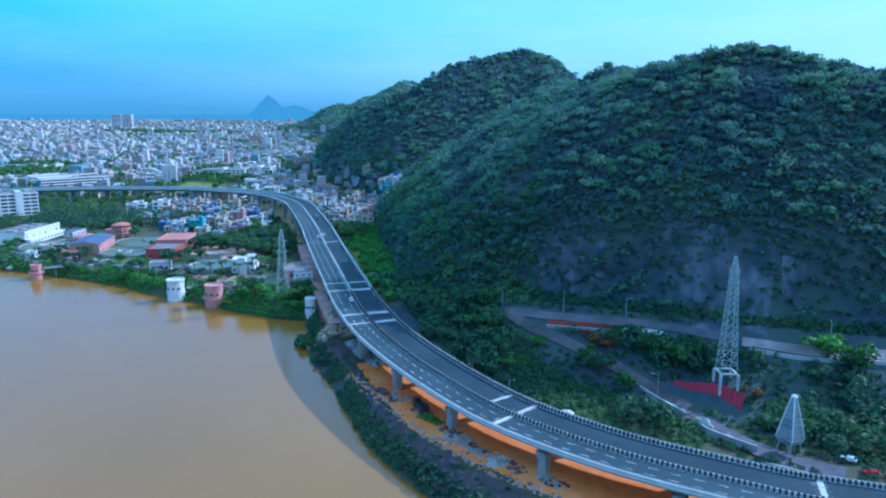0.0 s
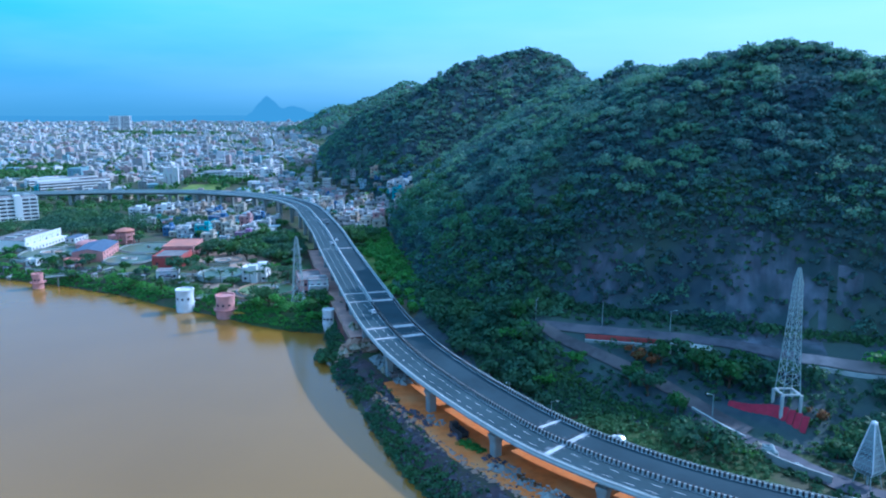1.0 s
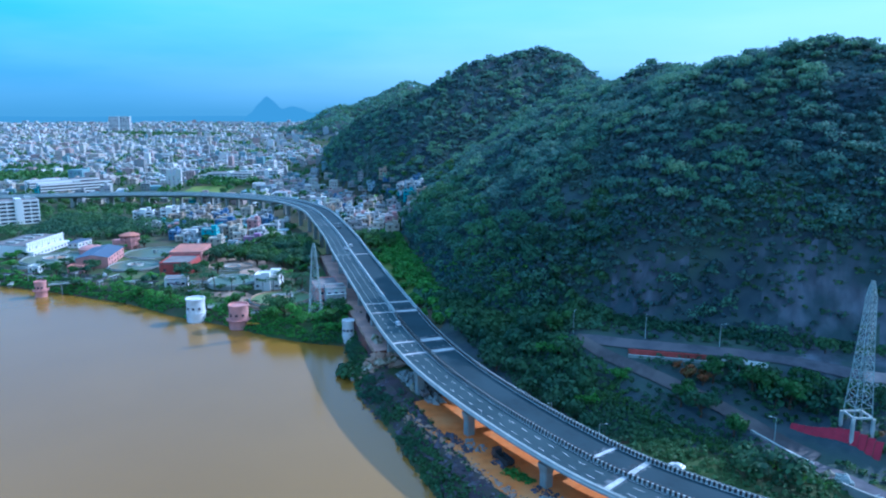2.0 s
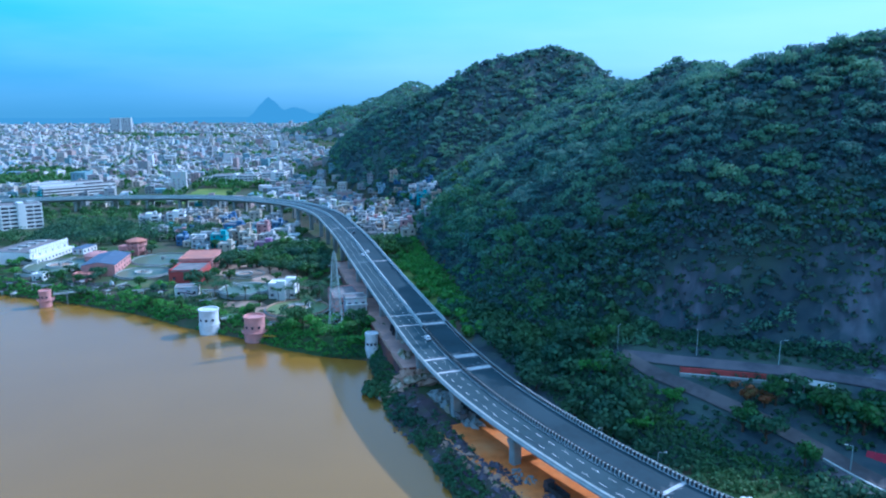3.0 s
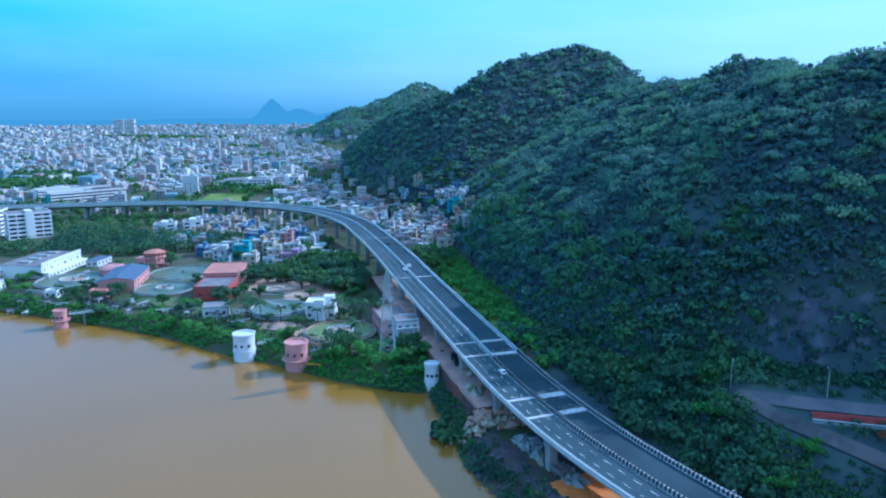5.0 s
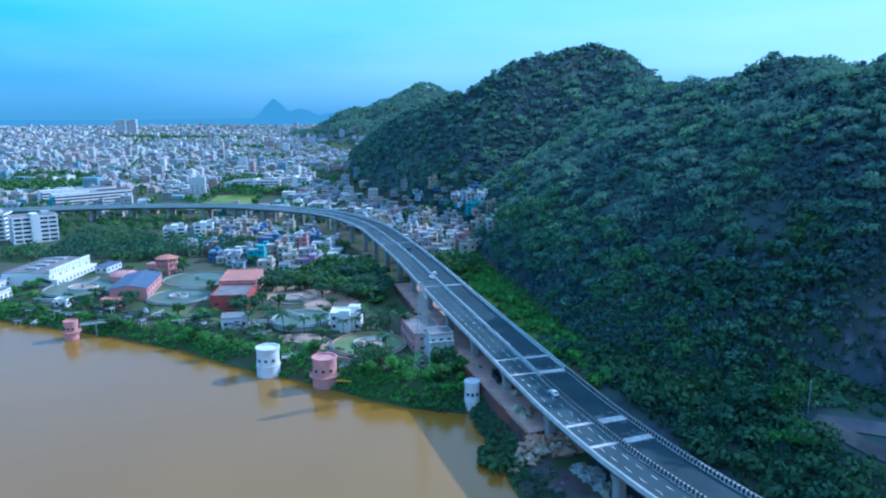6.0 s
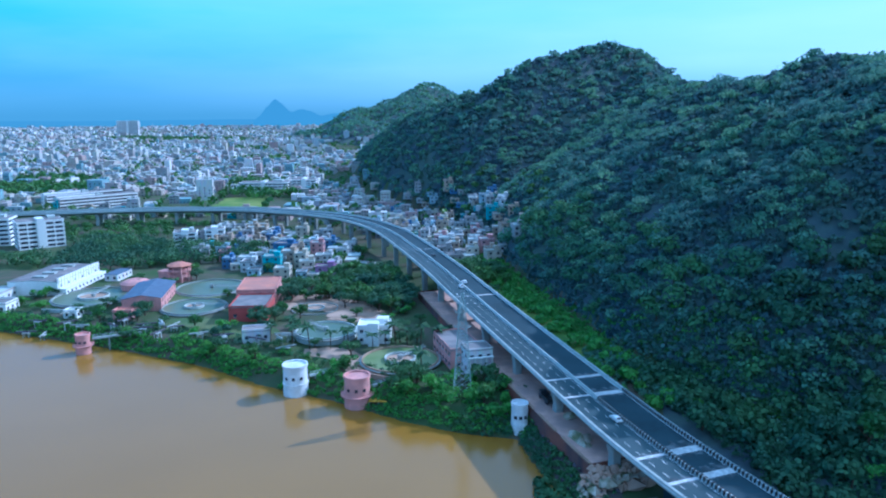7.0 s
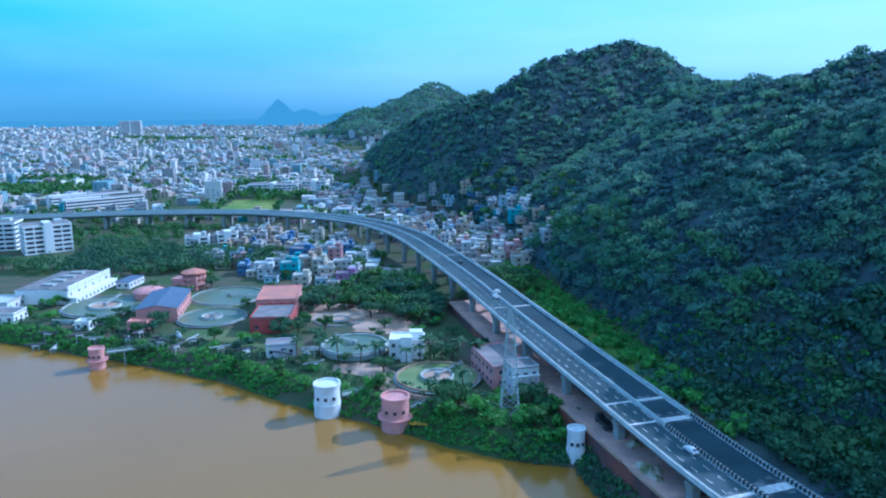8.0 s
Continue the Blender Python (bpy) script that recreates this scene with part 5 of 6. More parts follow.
def tree_kit():
    kits = []
    rng = np.random.RandomState(33)
    for k in range(7):
        mat = (M_LEAF_TOWN, M_LEAF_TOWN, M_LEAF_DARK, M_LEAF_TOWN, M_LEAF_DARK, M_LEAF_BRIGHT, M_LEAF_RUST)[k]
        label = ("broad green tree with a rounded uneven crown", "spreading green tree with a loose crown", "dark green tree with a dense crown", "tall green tree with a narrow crown",
                 "low dark tree with a wide crown", "young tree, bright green with sunlight painted into its leaves", "tree with rust-red and green leaves")[k]
        t = thing("tree", label, "tree", Matrix.Translation((0, 0, -500)))
        h = (3.1, 2.9, 3.2, 4.2, 2.2, 2.1, 2.8)[k]
        s = Shape()
        s.rod((0, 0, -1), (0.15, 0.1, h * 0.55), 0.34, 0.24)
        s.rod((0.15, 0.1, h * 0.5), (0.1, 0.2, h), 0.24, 0.12)
        for b in range(5):
            a = b * 1.26 + rng.uniform(0, 0.6)
            s.rod((0.12, 0.1, h * rng.uniform(0.45, 0.7)), (1.9 * math.cos(a), 1.9 * math.sin(a), h + rng.uniform(-0.2, 0.9)), 0.15, 0.05, 5)
        part("trunk", s, M_BARK, t)
        n = 7
        lob = rng.normal(0, 1, (n, 3)) * np.array([1.35, 1.35, 0.75]) * (1.25 if k == 4 else 1.0)
        if k == 3:
            lob = lob * np.array([0.7, 0.7, 1.7])
        c = lob + np.array([0, 0, h + 0.7])
        q = leaf_quads(c, rng.uniform(1.3, 2.1, n), rng, 95, 0.62, 0.8)
        part_existing("crown", quads_mesh("crown", q, mat), t)
        kits.append(t)
    return kits


TREES = tree_kit()
placed_trees = []


def tree(x, y, kind, scale, rng, sink=0.2):
    m = Matrix.Translation((x, y, land1(x, y) - sink)) @ Matrix.Rotation(rng.uniform(0, 6.28), 4, "Z") @ Matrix.Diagonal((scale, scale, scale * rng.uniform(0.85, 1.1), 1))
    placed_trees.append((x, y))
    return copy_thing(TREES[kind], m)


# what trees keep clear of: (x, y, radius)
KEEP = [(-220, 354, 20), (-263.5, 377, 16), (-289, 417, 15), (-350, 402, 18), (-366, 441, 21), (-416, 405, 22), (-314, 399, 15), (-327, 428, 18), (-240, 376, 9), (-199, 364, 12), (-188, 352, 9),
        (-380, 406, 19), (-459, 423, 26), (-396, 453, 9), (-573, 524, 20), (-618, 520, 24), (-464, 553, 11), (-447, 566, 10), (-187.5, 329, 4), (23.5, 247, 5), (38.5, 216, 7),
        (-548, 500, 26), (-585, 490, 24), (-445, 372, 9), (-437, 449, 8), (-470, 388, 12), (9, 250, 5), (18, 243, 8), (26, 238, 6), (14, 232, 8), (20, 231, 9), (27, 222, 8), (-30, 281, 9)]
ROADS = [[(150, 282), (110, 277), (77, 273), (50, 271), (30, 273.5), (12, 279), (-8, 282.5), (-24, 284), (-42, 285.5), (-61, 287.5)], [(-61, 288), (-57, 285), (-49, 279), (-33, 271), (-15, 261), (-3, 252), (6, 245), (13, 239)], [(8, 240), (14, 234), (22, 226), (32, 215), (52, 208)], [(9, 250), (18, 245), (27, 240)]]


def grove(x0, x1, y0, y1, pitch, kinds, lo, hi, seed, test=lambda x, y: True, deck=17):
    rng = np.random.RandomState(seed)
    gx, gy = scatter(x0, x1, y0, y1, pitch, rng)
    ok = deck_clear(gx, gy, deck)
    sd, ss = poly_distance(gx, gy, SHORE)
    ok &= ((-sd * ss) > 5) & (land(gx, gy) > 2.5)
    for r in ROADS:
        ok &= poly_distance(gx, gy, r)[0] > 5.5
    for x, y in zip(gx[ok], gy[ok]):
        if test(x, y) and all(math.hypot(x - a, y - b) > r for a, b, r in KEEP):
            tree(x, y, int(rng.choice(kinds)), rng.uniform(lo, hi), rng)


def grove_mass(x0, x1, y0, y1, pitch, kinds, lo, hi, seed, test=lambda x, y: True, deck=17, mat=None):
    """Trees too far or too many to tell apart: crowns joined."""
    rng = np.random.RandomState(seed)
    gx, gy = scatter(x0, x1, y0, y1, pitch, rng)
    ok = deck_clear(gx, gy, deck)
    ok &= np.array([test(x, y) and all(math.hypot(x - a, y - b) > r + 2 for a, b, r in KEEP) for x, y in zip(gx, gy)])
    for road in ROADS:
        ok &= poly_distance(gx, gy, road)[0] > 8
    gx, gy = gx[ok], gy[ok]
    r = rng.uniform(lo, hi, len(gx)) * 3.6
    q = leaf_quads(np.stack([gx, gy, land(gx, gy) + r * 0.7], 1), r * 1.08, rng, 145, 1.3)
    trunks = Shape()
    for x, y, rr in zip(gx, gy, r):
        z = land1(x, y)
        trunks.rod((x, y, z - 0.5), (x + 0.2, y, z + rr * 0.5), 0.35, 0.2, 5)
    wood = tagged(new("grove", quads_mesh("grove", q, mat or M_LEAF_TOWN)), "dense grove of dark and bright green trees", "trees", kind="stuff")
    tagged(part("trunks", trunks, M_BARK, wood), kind="stuff")


hill_side = lambda x, y: float(np.interp(x, [-120, -75, -45, 0, 60, 120], [322, 309, 300, 292, 281, 262])) > y
grove_mass(-62, 108, 214, 292, 7.2, (0, 1, 2, 2, 4), 0.9, 1.6, 41, lambda x, y: hill_side(x, y) and y > 222 - 0.05 * x and not (-62 < x < -8 and y < 268 + (x + 40) * -0.2) and not (y > 250 and (34 < x < 52 or 66 < x < 86)), mat=M_LEAF_DARK)
grove_mass(-560, -395, 462, 560, 9.0, (0, 1, 2, 2, 3, 4), 1.2, 1.9, 42, lambda x, y: x + 500 < (y - 440) * 1.6 and y < 470 + (x + 560) * 0.9 + 70, mat=M_LEAF_DARK)
grove(-305, -205, 425, 492, 8.0, (0, 2, 2, 1, 4), 1.2, 1.9, 43)
grove(-450, -195, 330, 462, 15.5, (0, 1, 2, 2, 4, 5), 0.7, 1.3, 44, lambda x, y: True)
grove_mass(-460, -260, 480, 640, 21, (0, 1, 2, 3), 0.7, 1.2, 45)
grove_mass(-420, -190, 520, 760, 17, (0, 1, 2, 4), 0.7, 1.3, 46, lambda x, y: land1(x, y) < 55)
grove_mass(-720, -500, 560, 690, 14, (0, 1, 2, 3), 0.9, 1.5, 47)
grove_mass(-720, -560, 400, 500, 12, (0, 2, 2, 1), 1.0, 1.6, 48)
grove_mass(-200, -96, 318, 470, 7.5, (0, 2, 5, 5, 4), 0.5, 1.0, 49, lambda x, y: not deck_clear(np.array([x]), np.array([y]), 30)[0], deck=15.5, mat=M_LEAF_BRIGHT)
grove(100, 170, 215, 290, 11, (0, 1, 2), 1.0, 1.5, 50)
grove_mass(-150, -52, 238, 345, 6.4, (0, 2), 0.7, 1.4, 52, lambda x, y: y > 236 - 0.35 * (x + 52), deck=22, mat=M_LEAF_DARK)
foot_side = lambda x, y: 3 < float(np.prod([v[0] for v in poly_distance(np.array([x]), np.array([y]), FOOT)])) < 34
grove_mass(-250, -66, 300, 540, 9.5, (0,), 0.85, 1.7, 53, lambda x, y: foot_side(x, y) and math.sin(x * 0.09 + y * 0.05) + math.sin(y * 0.13) > -0.5, deck=20, mat=M_LEAF_FOOT)
rng5 = np.random.RandomState(51)
for x, y, k, sc in ((-24, 259, 0, 1.5), (-18, 255, 2, 1.6), (-9, 247, 0, 1.2), (-44, 268, 5, 1.1), (-52, 258, 5, 1.0), (58, 268, 5, 2.1), (66, 262, 0, 1.9), (-22, 269, 6, 1.4), (-17, 268, 6, 1.0), (33, 246, 6, 1.0), (-14, 269, 0, 1.3), (-70, 290, 0, 1.7), (-66, 280, 5, 1.4), (-78, 294, 2, 1.8), (2, 263, 0, 1.7), (8, 260, 1, 1.8), (14, 262, 0, 1.6), (-2, 266, 1, 1.5),
                    (-212, 334, 2, 1.5), (-205, 330, 2, 1.6), (-198, 326, 5, 1.5), (-192, 322, 5, 1.3), (-206, 322, 5, 1.3), (-178, 322, 0, 1.3), (-182, 340, 2, 1.5), (-176, 334, 2, 1.2),
                    (-302, 384, 2, 1.5), (-298, 392, 2, 1.4), (-372, 392, 2, 1.3), (-366, 384, 2, 1.3), (-300, 404, 0, 1.2)):
    tree(x, y, k, sc, rng5)
for t in TREES:
    for o in (*t.children_recursive, t):
        bpy.data.objects.remove(o)


# ---- palms ----
def palm_kit():
    rng = np.random.RandomState(61)
    t = thing("palm_tree", "slender coconut palm with drooping fronds", "palm", Matrix.Translation((0, 0, -500)))
    s = Shape()
    p = [Vector((0.25 * k * k * 0.08, 0.1 * k, -0.5 + 1.7 * k)) for k in range(6)]
    for a, b in zip(p[:-1], p[1:]):
        s.rod(a, b, 0.2, 0.17, 6)
    part("trunk", s, M_BARK, t)
    top = p[-1]
    for k in range(15):
        a, droop = k * 2.4, rng.uniform(0.2, 1.0)
        f = Shape()
        prev = None
        for j in range(7):
            u = j / 6
            c = top + Vector((math.cos(a) * 3.4 * u, math.sin(a) * 3.4 * u, 1.1 * u * (1 - droop) + 0.9 * u - 2.6 * droop * u * u))
            wd = 0.55 * math.sin(math.pi * min(1, u * 0.9 + 0.1)) + 0.03
            sd = Vector((-math.sin(a), math.cos(a), 0)) * wd
            row = [c - sd - Vector((0, 0, wd * 0.5)), c, c + sd - Vector((0, 0, wd * 0.5))]
            if prev:
                f.add([tuple(q) for q in prev + row], [(0, 1, 4, 3), (1, 2, 5, 4)])
            prev = row
        part("frond", f, M_PALM, t)
    return t


PALM = palm_kit()
for k, (x, y) in enumerate(((-250, 366), (-246, 362), (-228, 371), (-224, 374), (-218, 374), (-254, 361), (-271, 360), (-262, 358), (-235, 362), (-210, 372), (-283, 362), (-278, 372), (-206, 340), (-231, 366))):
    sc = 0.95 + 0.35 * ((k * 7) % 5) / 4
    tagged(copy_thing(PALM, Matrix.Translation((x, y, land1(x, y))) @ Matrix.Rotation(k * 1.3, 4, "Z") @ Matrix.Diagonal((sc, sc, sc, 1))), group="palms in the works yard")
for o in (*PALM.children_recursive, PALM):
    bpy.data.objects.remove(o)


# ---- scrub ----
def scrub(name, line, lo, hi, pitch, rad, per, size, mat, label, seed, thin=0.0, deck=0.0):
    """Bushes in a band beside a line: offsets to its left."""
    rng = np.random.RandomState(seed)
    xs, ys = [q[0] for q in line], [q[1] for q in line]
    x, y = scatter(min(xs) - 30, max(xs) + 30, min(ys) - 30, max(ys) + 30, pitch, rng)
    d, s = poly_distance(x, y, line)
    off = -d * s
    ok = (off > lo) & (off < hi) & (wobble(x, y, 22, seed) > thin * 2 - 1.2) & (land(x, y) > 0.0)
    if deck:
        ok &= deck_clear(x, y, deck)
    for r in ROADS:
        ok &= poly_distance(x, y, r)[0] > 4.2
    x, y = x[ok], y[ok]
    r = rad * rng.lognormal(0, 0.3, len(x))
    q = leaf_quads(np.stack([x, y, land(x, y) + r * 0.45], 1), r, rng, per, size)
    tagged(new(name, quads_mesh(name, q, mat)), label, "bushes", kind="stuff")


scrub("shore_bushes", SHORE[2:11], 0.3, 12, 1.9, 1.4, 32, 0.7, M_LEAF_BRIGHT, "bright green bushes along the river bank", 71, 0.12)
scrub("shore_bushes", SHORE[2:11], 9, 25, 4.0, 1.5, 40, 0.7, M_LEAF_DARK, "green bushes behind the river bank", 72, 0.4)
scrub("bank_bushes", SHORE[9:22], 0.0, 7.5, 1.8, 1.5, 40, 0.7, M_LEAF_DARK, "dark green bushes on the steep bank", 73, 0.1)
scrub("bank_bushes", SHORE[12:22], 6.0, 13.0, 3.2, 0.9, 30, 0.55, M_LEAF_DARK, "scattered low bushes on the bank soil", 70, 0.45)
scrub("bank_bushes", SHORE[9:20], -1.0, 4.0, 1.9, 1.2, 34, 0.6, M_LEAF_FOOT, "green reeds at the water's edge", 74, 0.45)
scrub("verge_bushes", [(-98, 318), (-135, 350), (-172, 405), (-205, 462), (-232, 520)][::-1], 1, 17, 2.6, 1.6, 40, 0.8, M_LEAF_BRIGHT, "bright green shrubs beside the flyover", 75, 0.1, 15)
scrub("verge_bushes", [(-68, 296), (-30, 268), (0, 244), (40, 226), (110, 220)], -30, 40, 2.9, 1.4, 24, 0.85, M_LEAF_DARK, "dark green scrub between the roads", 76, 0.16, 29)
scrub("verge_bushes", [(-46, 262), (-25, 246.5), (-8, 238)], -3, 3, 1.8, 1.2, 40, 0.6, M_LEAF_TOWN, "green scrub on the verge", 77, 0.2, 29)
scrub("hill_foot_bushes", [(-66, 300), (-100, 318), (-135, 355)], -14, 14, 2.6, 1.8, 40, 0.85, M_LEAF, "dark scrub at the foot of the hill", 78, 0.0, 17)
scrub("hill_foot_bushes", FOOT[2:9][::-1], -7, 24, 2.5, 1.7, 27, 0.95, M_LEAF_DARK, "dark scrub along the hillside road", 69, 0.04, 26)
scrub("median_plants", [(-49, 222), (-20, 209), (20, 198), (60, 196)], -1.0, 1.0, 4.5, 1.0, 40, 0.5, M_LEAF_TOWN, "small roadside plants by the service road", 79, 0.2, 14)


# ---- loose stone and rubble ----
def stones(name, line, lo, hi, pitch, rad, mat, label, seed, lift=0.0):
    rng = np.random.RandomState(seed)
    xs, ys = [q[0] for q in line], [q[1] for q in line]
    x, y = scatter(min(xs) - 20, max(xs) + 20, min(ys) - 20, max(ys) + 20, pitch, rng)
    d, s = poly_distance(x, y, line)
    off = -d * s
    ok = (off > lo) & (off < hi)
    x, y = x[ok], y[ok]
    z = land(x, y) + lift
    base = np.array([(1, 0, 0), (0, 1, 0), (-1, 0, 0), (0, -1, 0), (0, 0, 1), (0, 0, -1)], dtype=float)
    tri = [(0, 1, 4), (1, 2, 4), (2, 3, 4), (3, 0, 4), (1, 0, 5), (2, 1, 5), (3, 2, 5), (0, 3, 5)]
    s = Shape()
    for k in range(len(x)):
        r = rad * rng.lognormal(0, 0.45)
        a = rng.uniform(0, 6.28)
        m = Matrix.Translation((x[k], y[k], z[k])) @ Matrix.Rotation(a, 4, "Z") @ Matrix.Rotation(rng.uniform(-0.6, 0.6), 4, "X")
        s.add([tuple(m @ Vector(b * r * rng.uniform(0.6, 1.2, 3) * np.array([1.2, 1, 0.75]))) for b in base], tri)
    tagged(new(name, s.mesh(name, mat)), label, "stones", kind="stuff")


stones("bank_stones", SHORE[14:22], 3.6, 12.5, 1.3, 0.6, M_STONE, "grey-violet rubble armour on the bank", 81)
stones("bank_stones", SHORE[10:14], 4.0, 14, 1.8, 0.7, M_STONE, "dark rubble at the foot of the wall", 82)
RIM = [on_deck(deck_index(x, y), -17.6)[:2] for x, y in ((60, 178), (19, 181), (-9, 187), (-36, 198), (-54, 211), (-79, 232), (-96, 250))]
stones("rim_rubble", RIM, -1.8, 1.4, 1.15, 0.5, M_BROWN, "pale brown rubble along the rim of the orange earth", 66, 0.15)
stones("rim_rubble", RIM, -2.6, 0.6, 1.7, 0.45, M_STONE, "dark stones along the rim of the orange earth", 67, 0.15)
stones("rubble_heap", [(-122, 270), (-104, 250)], -3, 3, 1.0, 0.75, M_CONCRETE, "heap of pale broken rubble beside the flyover", 83, 0.5)
stones("rubble_heap", [(-58, 197), (-40, 186)], -2.4, 2.4, 1.1, 0.6, M_CONCRETE, "scattered pale rubble on the orange earth", 84, 0.3)
stones("rubble_heap", [(-92, 226), (-84, 218)], -1.5, 1.5, 1.0, 0.6, M_STONE, "dark rubble on the orange earth", 85, 0.3)

for reach, lift, rad, mat, seed in ((5.5, 0.6, 1.0, M_BROWN, 61), (4.2, 2.0, 0.95, M_BOULDER, 62), (3.0, 3.4, 0.8, M_BROWN, 63)):
    stones("rubble_slope", [on_deck(deck_index(-126, 290) - 3, -16)[:2], on_deck(deck_index(-126, 290) - 3, 7)[:2]], -reach, 3.0, 1.15, rad, mat, "slope of pale broken rubble at the end of the terrace", seed, lift)
for x, y, mat, word, seed in ((-75, 214, M_STONE, "dark broken concrete", 86), (-85, 223, M_CONCRETE, "pale broken concrete", 87), (-55, 198, M_CONCRETE, "pale rubble and waste", 88),
                              (-43, 190, M_CONC_LIGHT, "pale rubble and timber waste", 89), (-38, 186, M_STONE, "dark rubble", 90), (-27, 181, M_CONCRETE, "grey rubble", 91), (-61, 202, M_STONE, "dark stones", 92)):
    stones("rubble_heap", [(x, y), (x + 4, y - 3)], -2.0, 2.0, 1.1, 0.5, mat, "heap of " + word + " on the orange earth", seed, 0.35)
scrub("earth_shrubs", [(-70, 209), (-64, 205)], -1.6, 1.6, 1.5, 1.1, 60, 0.55, M_LEAF_BRIGHT, "bright green shrub on the orange earth", 93)
scrub("earth_shrubs", [(-50, 194), (-46, 191)], -1.2, 1.2, 1.5, 0.8, 50, 0.5, M_LEAF_RUST, "dry brownish shrub on the orange earth", 94)
scrub("earth_shrubs", [(-27, 180), (-22, 178)], -2, 2, 1.9, 0.7, 40, 0.5, M_LEAF_RUST, "dry shrubs by the pier", 95)
scrub("verge_bushes", [(-8, 240), (0, 234), (6, 229.5), (11, 226)], -2.2, 2.2, 1.5, 1.0, 50, 0.55, M_LEAF_BRIGHT, "bright green verge plants beside the yard", 96)

ROADSIDE = [on_deck(deck_index(x, y), 17.5)[:2] for x, y in ((45, 179), (-8, 188), (-54, 211), (-79, 232), (-110, 268))]
stones("roadside_rubble", ROADSIDE, -2.6, 2.6, 2.3, 0.32, M_CONCRETE, "loose pale rubble along the service road", 97, 0.3)
stones("roadside_rubble", ROADSIDE, -3.0, 3.0, 2.6, 0.45, M_STONE, "dark stones and spoil along the service road", 98, 0.3)
HILLSIDE = [on_deck(deck_index(x, y), 34)[:2] for x, y in ((-54, 211), (-79, 232), (-110, 268), (-135, 302), (-160, 342))]
scrub("hill_foot_bushes", HILLSIDE, -12, 11, 2.3, 1.5, 26, 0.9, M_LEAF_DARK, "dark scrub between the flyover and the hill", 68, 0.02, 17)
scrub("roadside_plants", ROADSIDE, -3.5, 3.5, 3.4, 0.75, 36, 0.45, M_LEAF_DARK, "small dusty shrubs along the service road", 99, 0.3)


def boulder(x, y, rx, ry, rz, ang, label, mat, z=None):
    rng = np.random.RandomState(int(abs(x * 7 + y)))
    s = Shape()
    n, m = 14, 8
    for j in range(m + 1):
        ph = -0.5 * math.pi + math.pi * j / m
        for k in range(n):
            th = 2 * math.pi * k / n
            d = 1 + 0.22 * math.sin(3 * th + j) + rng.uniform(-0.13, 0.13)
            s.v.append((rx * d * math.cos(ph) * math.cos(th), ry * d * math.cos(ph) * math.sin(th), rz * d * math.sin(ph)))
    s.f = [(j * n + k, j * n + (k + 1) % n, (j + 1) * n + (k + 1) % n, (j + 1) * n + k) for j in range(m) for k in range(n)]
    ob = new("boulder", s.mesh("boulder", mat))
    ob.matrix_world = Matrix.Translation((x, y, (land1(x, y) if z is None else z) + rz * 0.35)) @ Matrix.Rotation(ang, 4, "Z")
    tagged(ob, label, "boulder")


boulder(-142.5, 295.5, 6.2, 3.6, 3.0, 2.15, "large pale weathered boulder beside the flyover", M_BOULDER, 7.0)
boulder(-147.5, 310, 2.2, 1.5, 1.2, 0.6, "smaller pale boulder on the terrace edge", M_BOULDER, 9.7)
boulder(-113, 258, 3.0, 2.2, 1.6, 2.3, "pale mossy boulder on the bank top", M_BOULDER)


boulder(16.5, 228.5, 2.6, 1.7, 1.8, 2.3, "pale whitewashed rock at the yard's corner", M_CONC_LIGHT)
boulder(13.5, 231.5, 1.5, 1.2, 1.3, 0.7, "small pale rock beside the yard", M_BOULDER)
boulder(22.5, 220.5, 1.8, 1.3, 1.2, 1.2, "pale rock below the yard wall", M_CONC_LIGHT)


# ---- walls ----
def long_wall(name, pts, z0, z1, thick, mat, label, cap=None, kind="", category="wall"):
    """An upright wall along a line; heights may follow the land when z0 is None."""
    line, tan = spline([(x, y, 0) for x, y in pts], 2.0)
    side = np.stack([tan[:, 1], -tan[:, 0]], axis=1) * thick / 2
    g = land(line[:, 0], line[:, 1])
    lo = g - 0.6 if z0 is None else np.full(len(g), z0)
    hi = g + z1 if z0 is None else np.full(len(g), z1)
    t = thing(name, label, category, kind=kind)
    s = Shape()
    for k in range(len(line)):
        a, b = line[k, :2] - side[k], line[k, :2] + side[k]
        s.v.extend([(a[0], a[1], lo[k]), (b[0], b[1], lo[k]), (b[0], b[1], hi[k]), (a[0], a[1], hi[k])])
    for k in range(len(line) - 1):
        for j in range(4):
            s.f.append((4 * k + j, 4 * k + (j + 1) % 4, 4 * k + 4 + (j + 1) % 4, 4 * k + 4 + j))
    part("wall_body", s, mat, t)
    if cap:
        c = Shape()
        for k in range(len(line)):
            a, b = line[k, :2] - side[k] * 1.4, line[k, :2] + side[k] * 1.4
            c.v.extend([(a[0], a[1], hi[k] + 0.01), (b[0], b[1], hi[k] + 0.01), (b[0], b[1], hi[k] + 0.22), (a[0], a[1], hi[k] + 0.22)])
        c.f = s.f[:]
        part("coping", c, cap, t)
    return t


M_WALLBROWN = material("stained_wall", (0.14, 0.08, 0.07), 0.95, (0.08, 0.055, 0.06), 0.3, 6, bump=0.3, color3=(0.22, 0.09, 0.06), scale3=0.08, streak=(1, 1, 0.3))


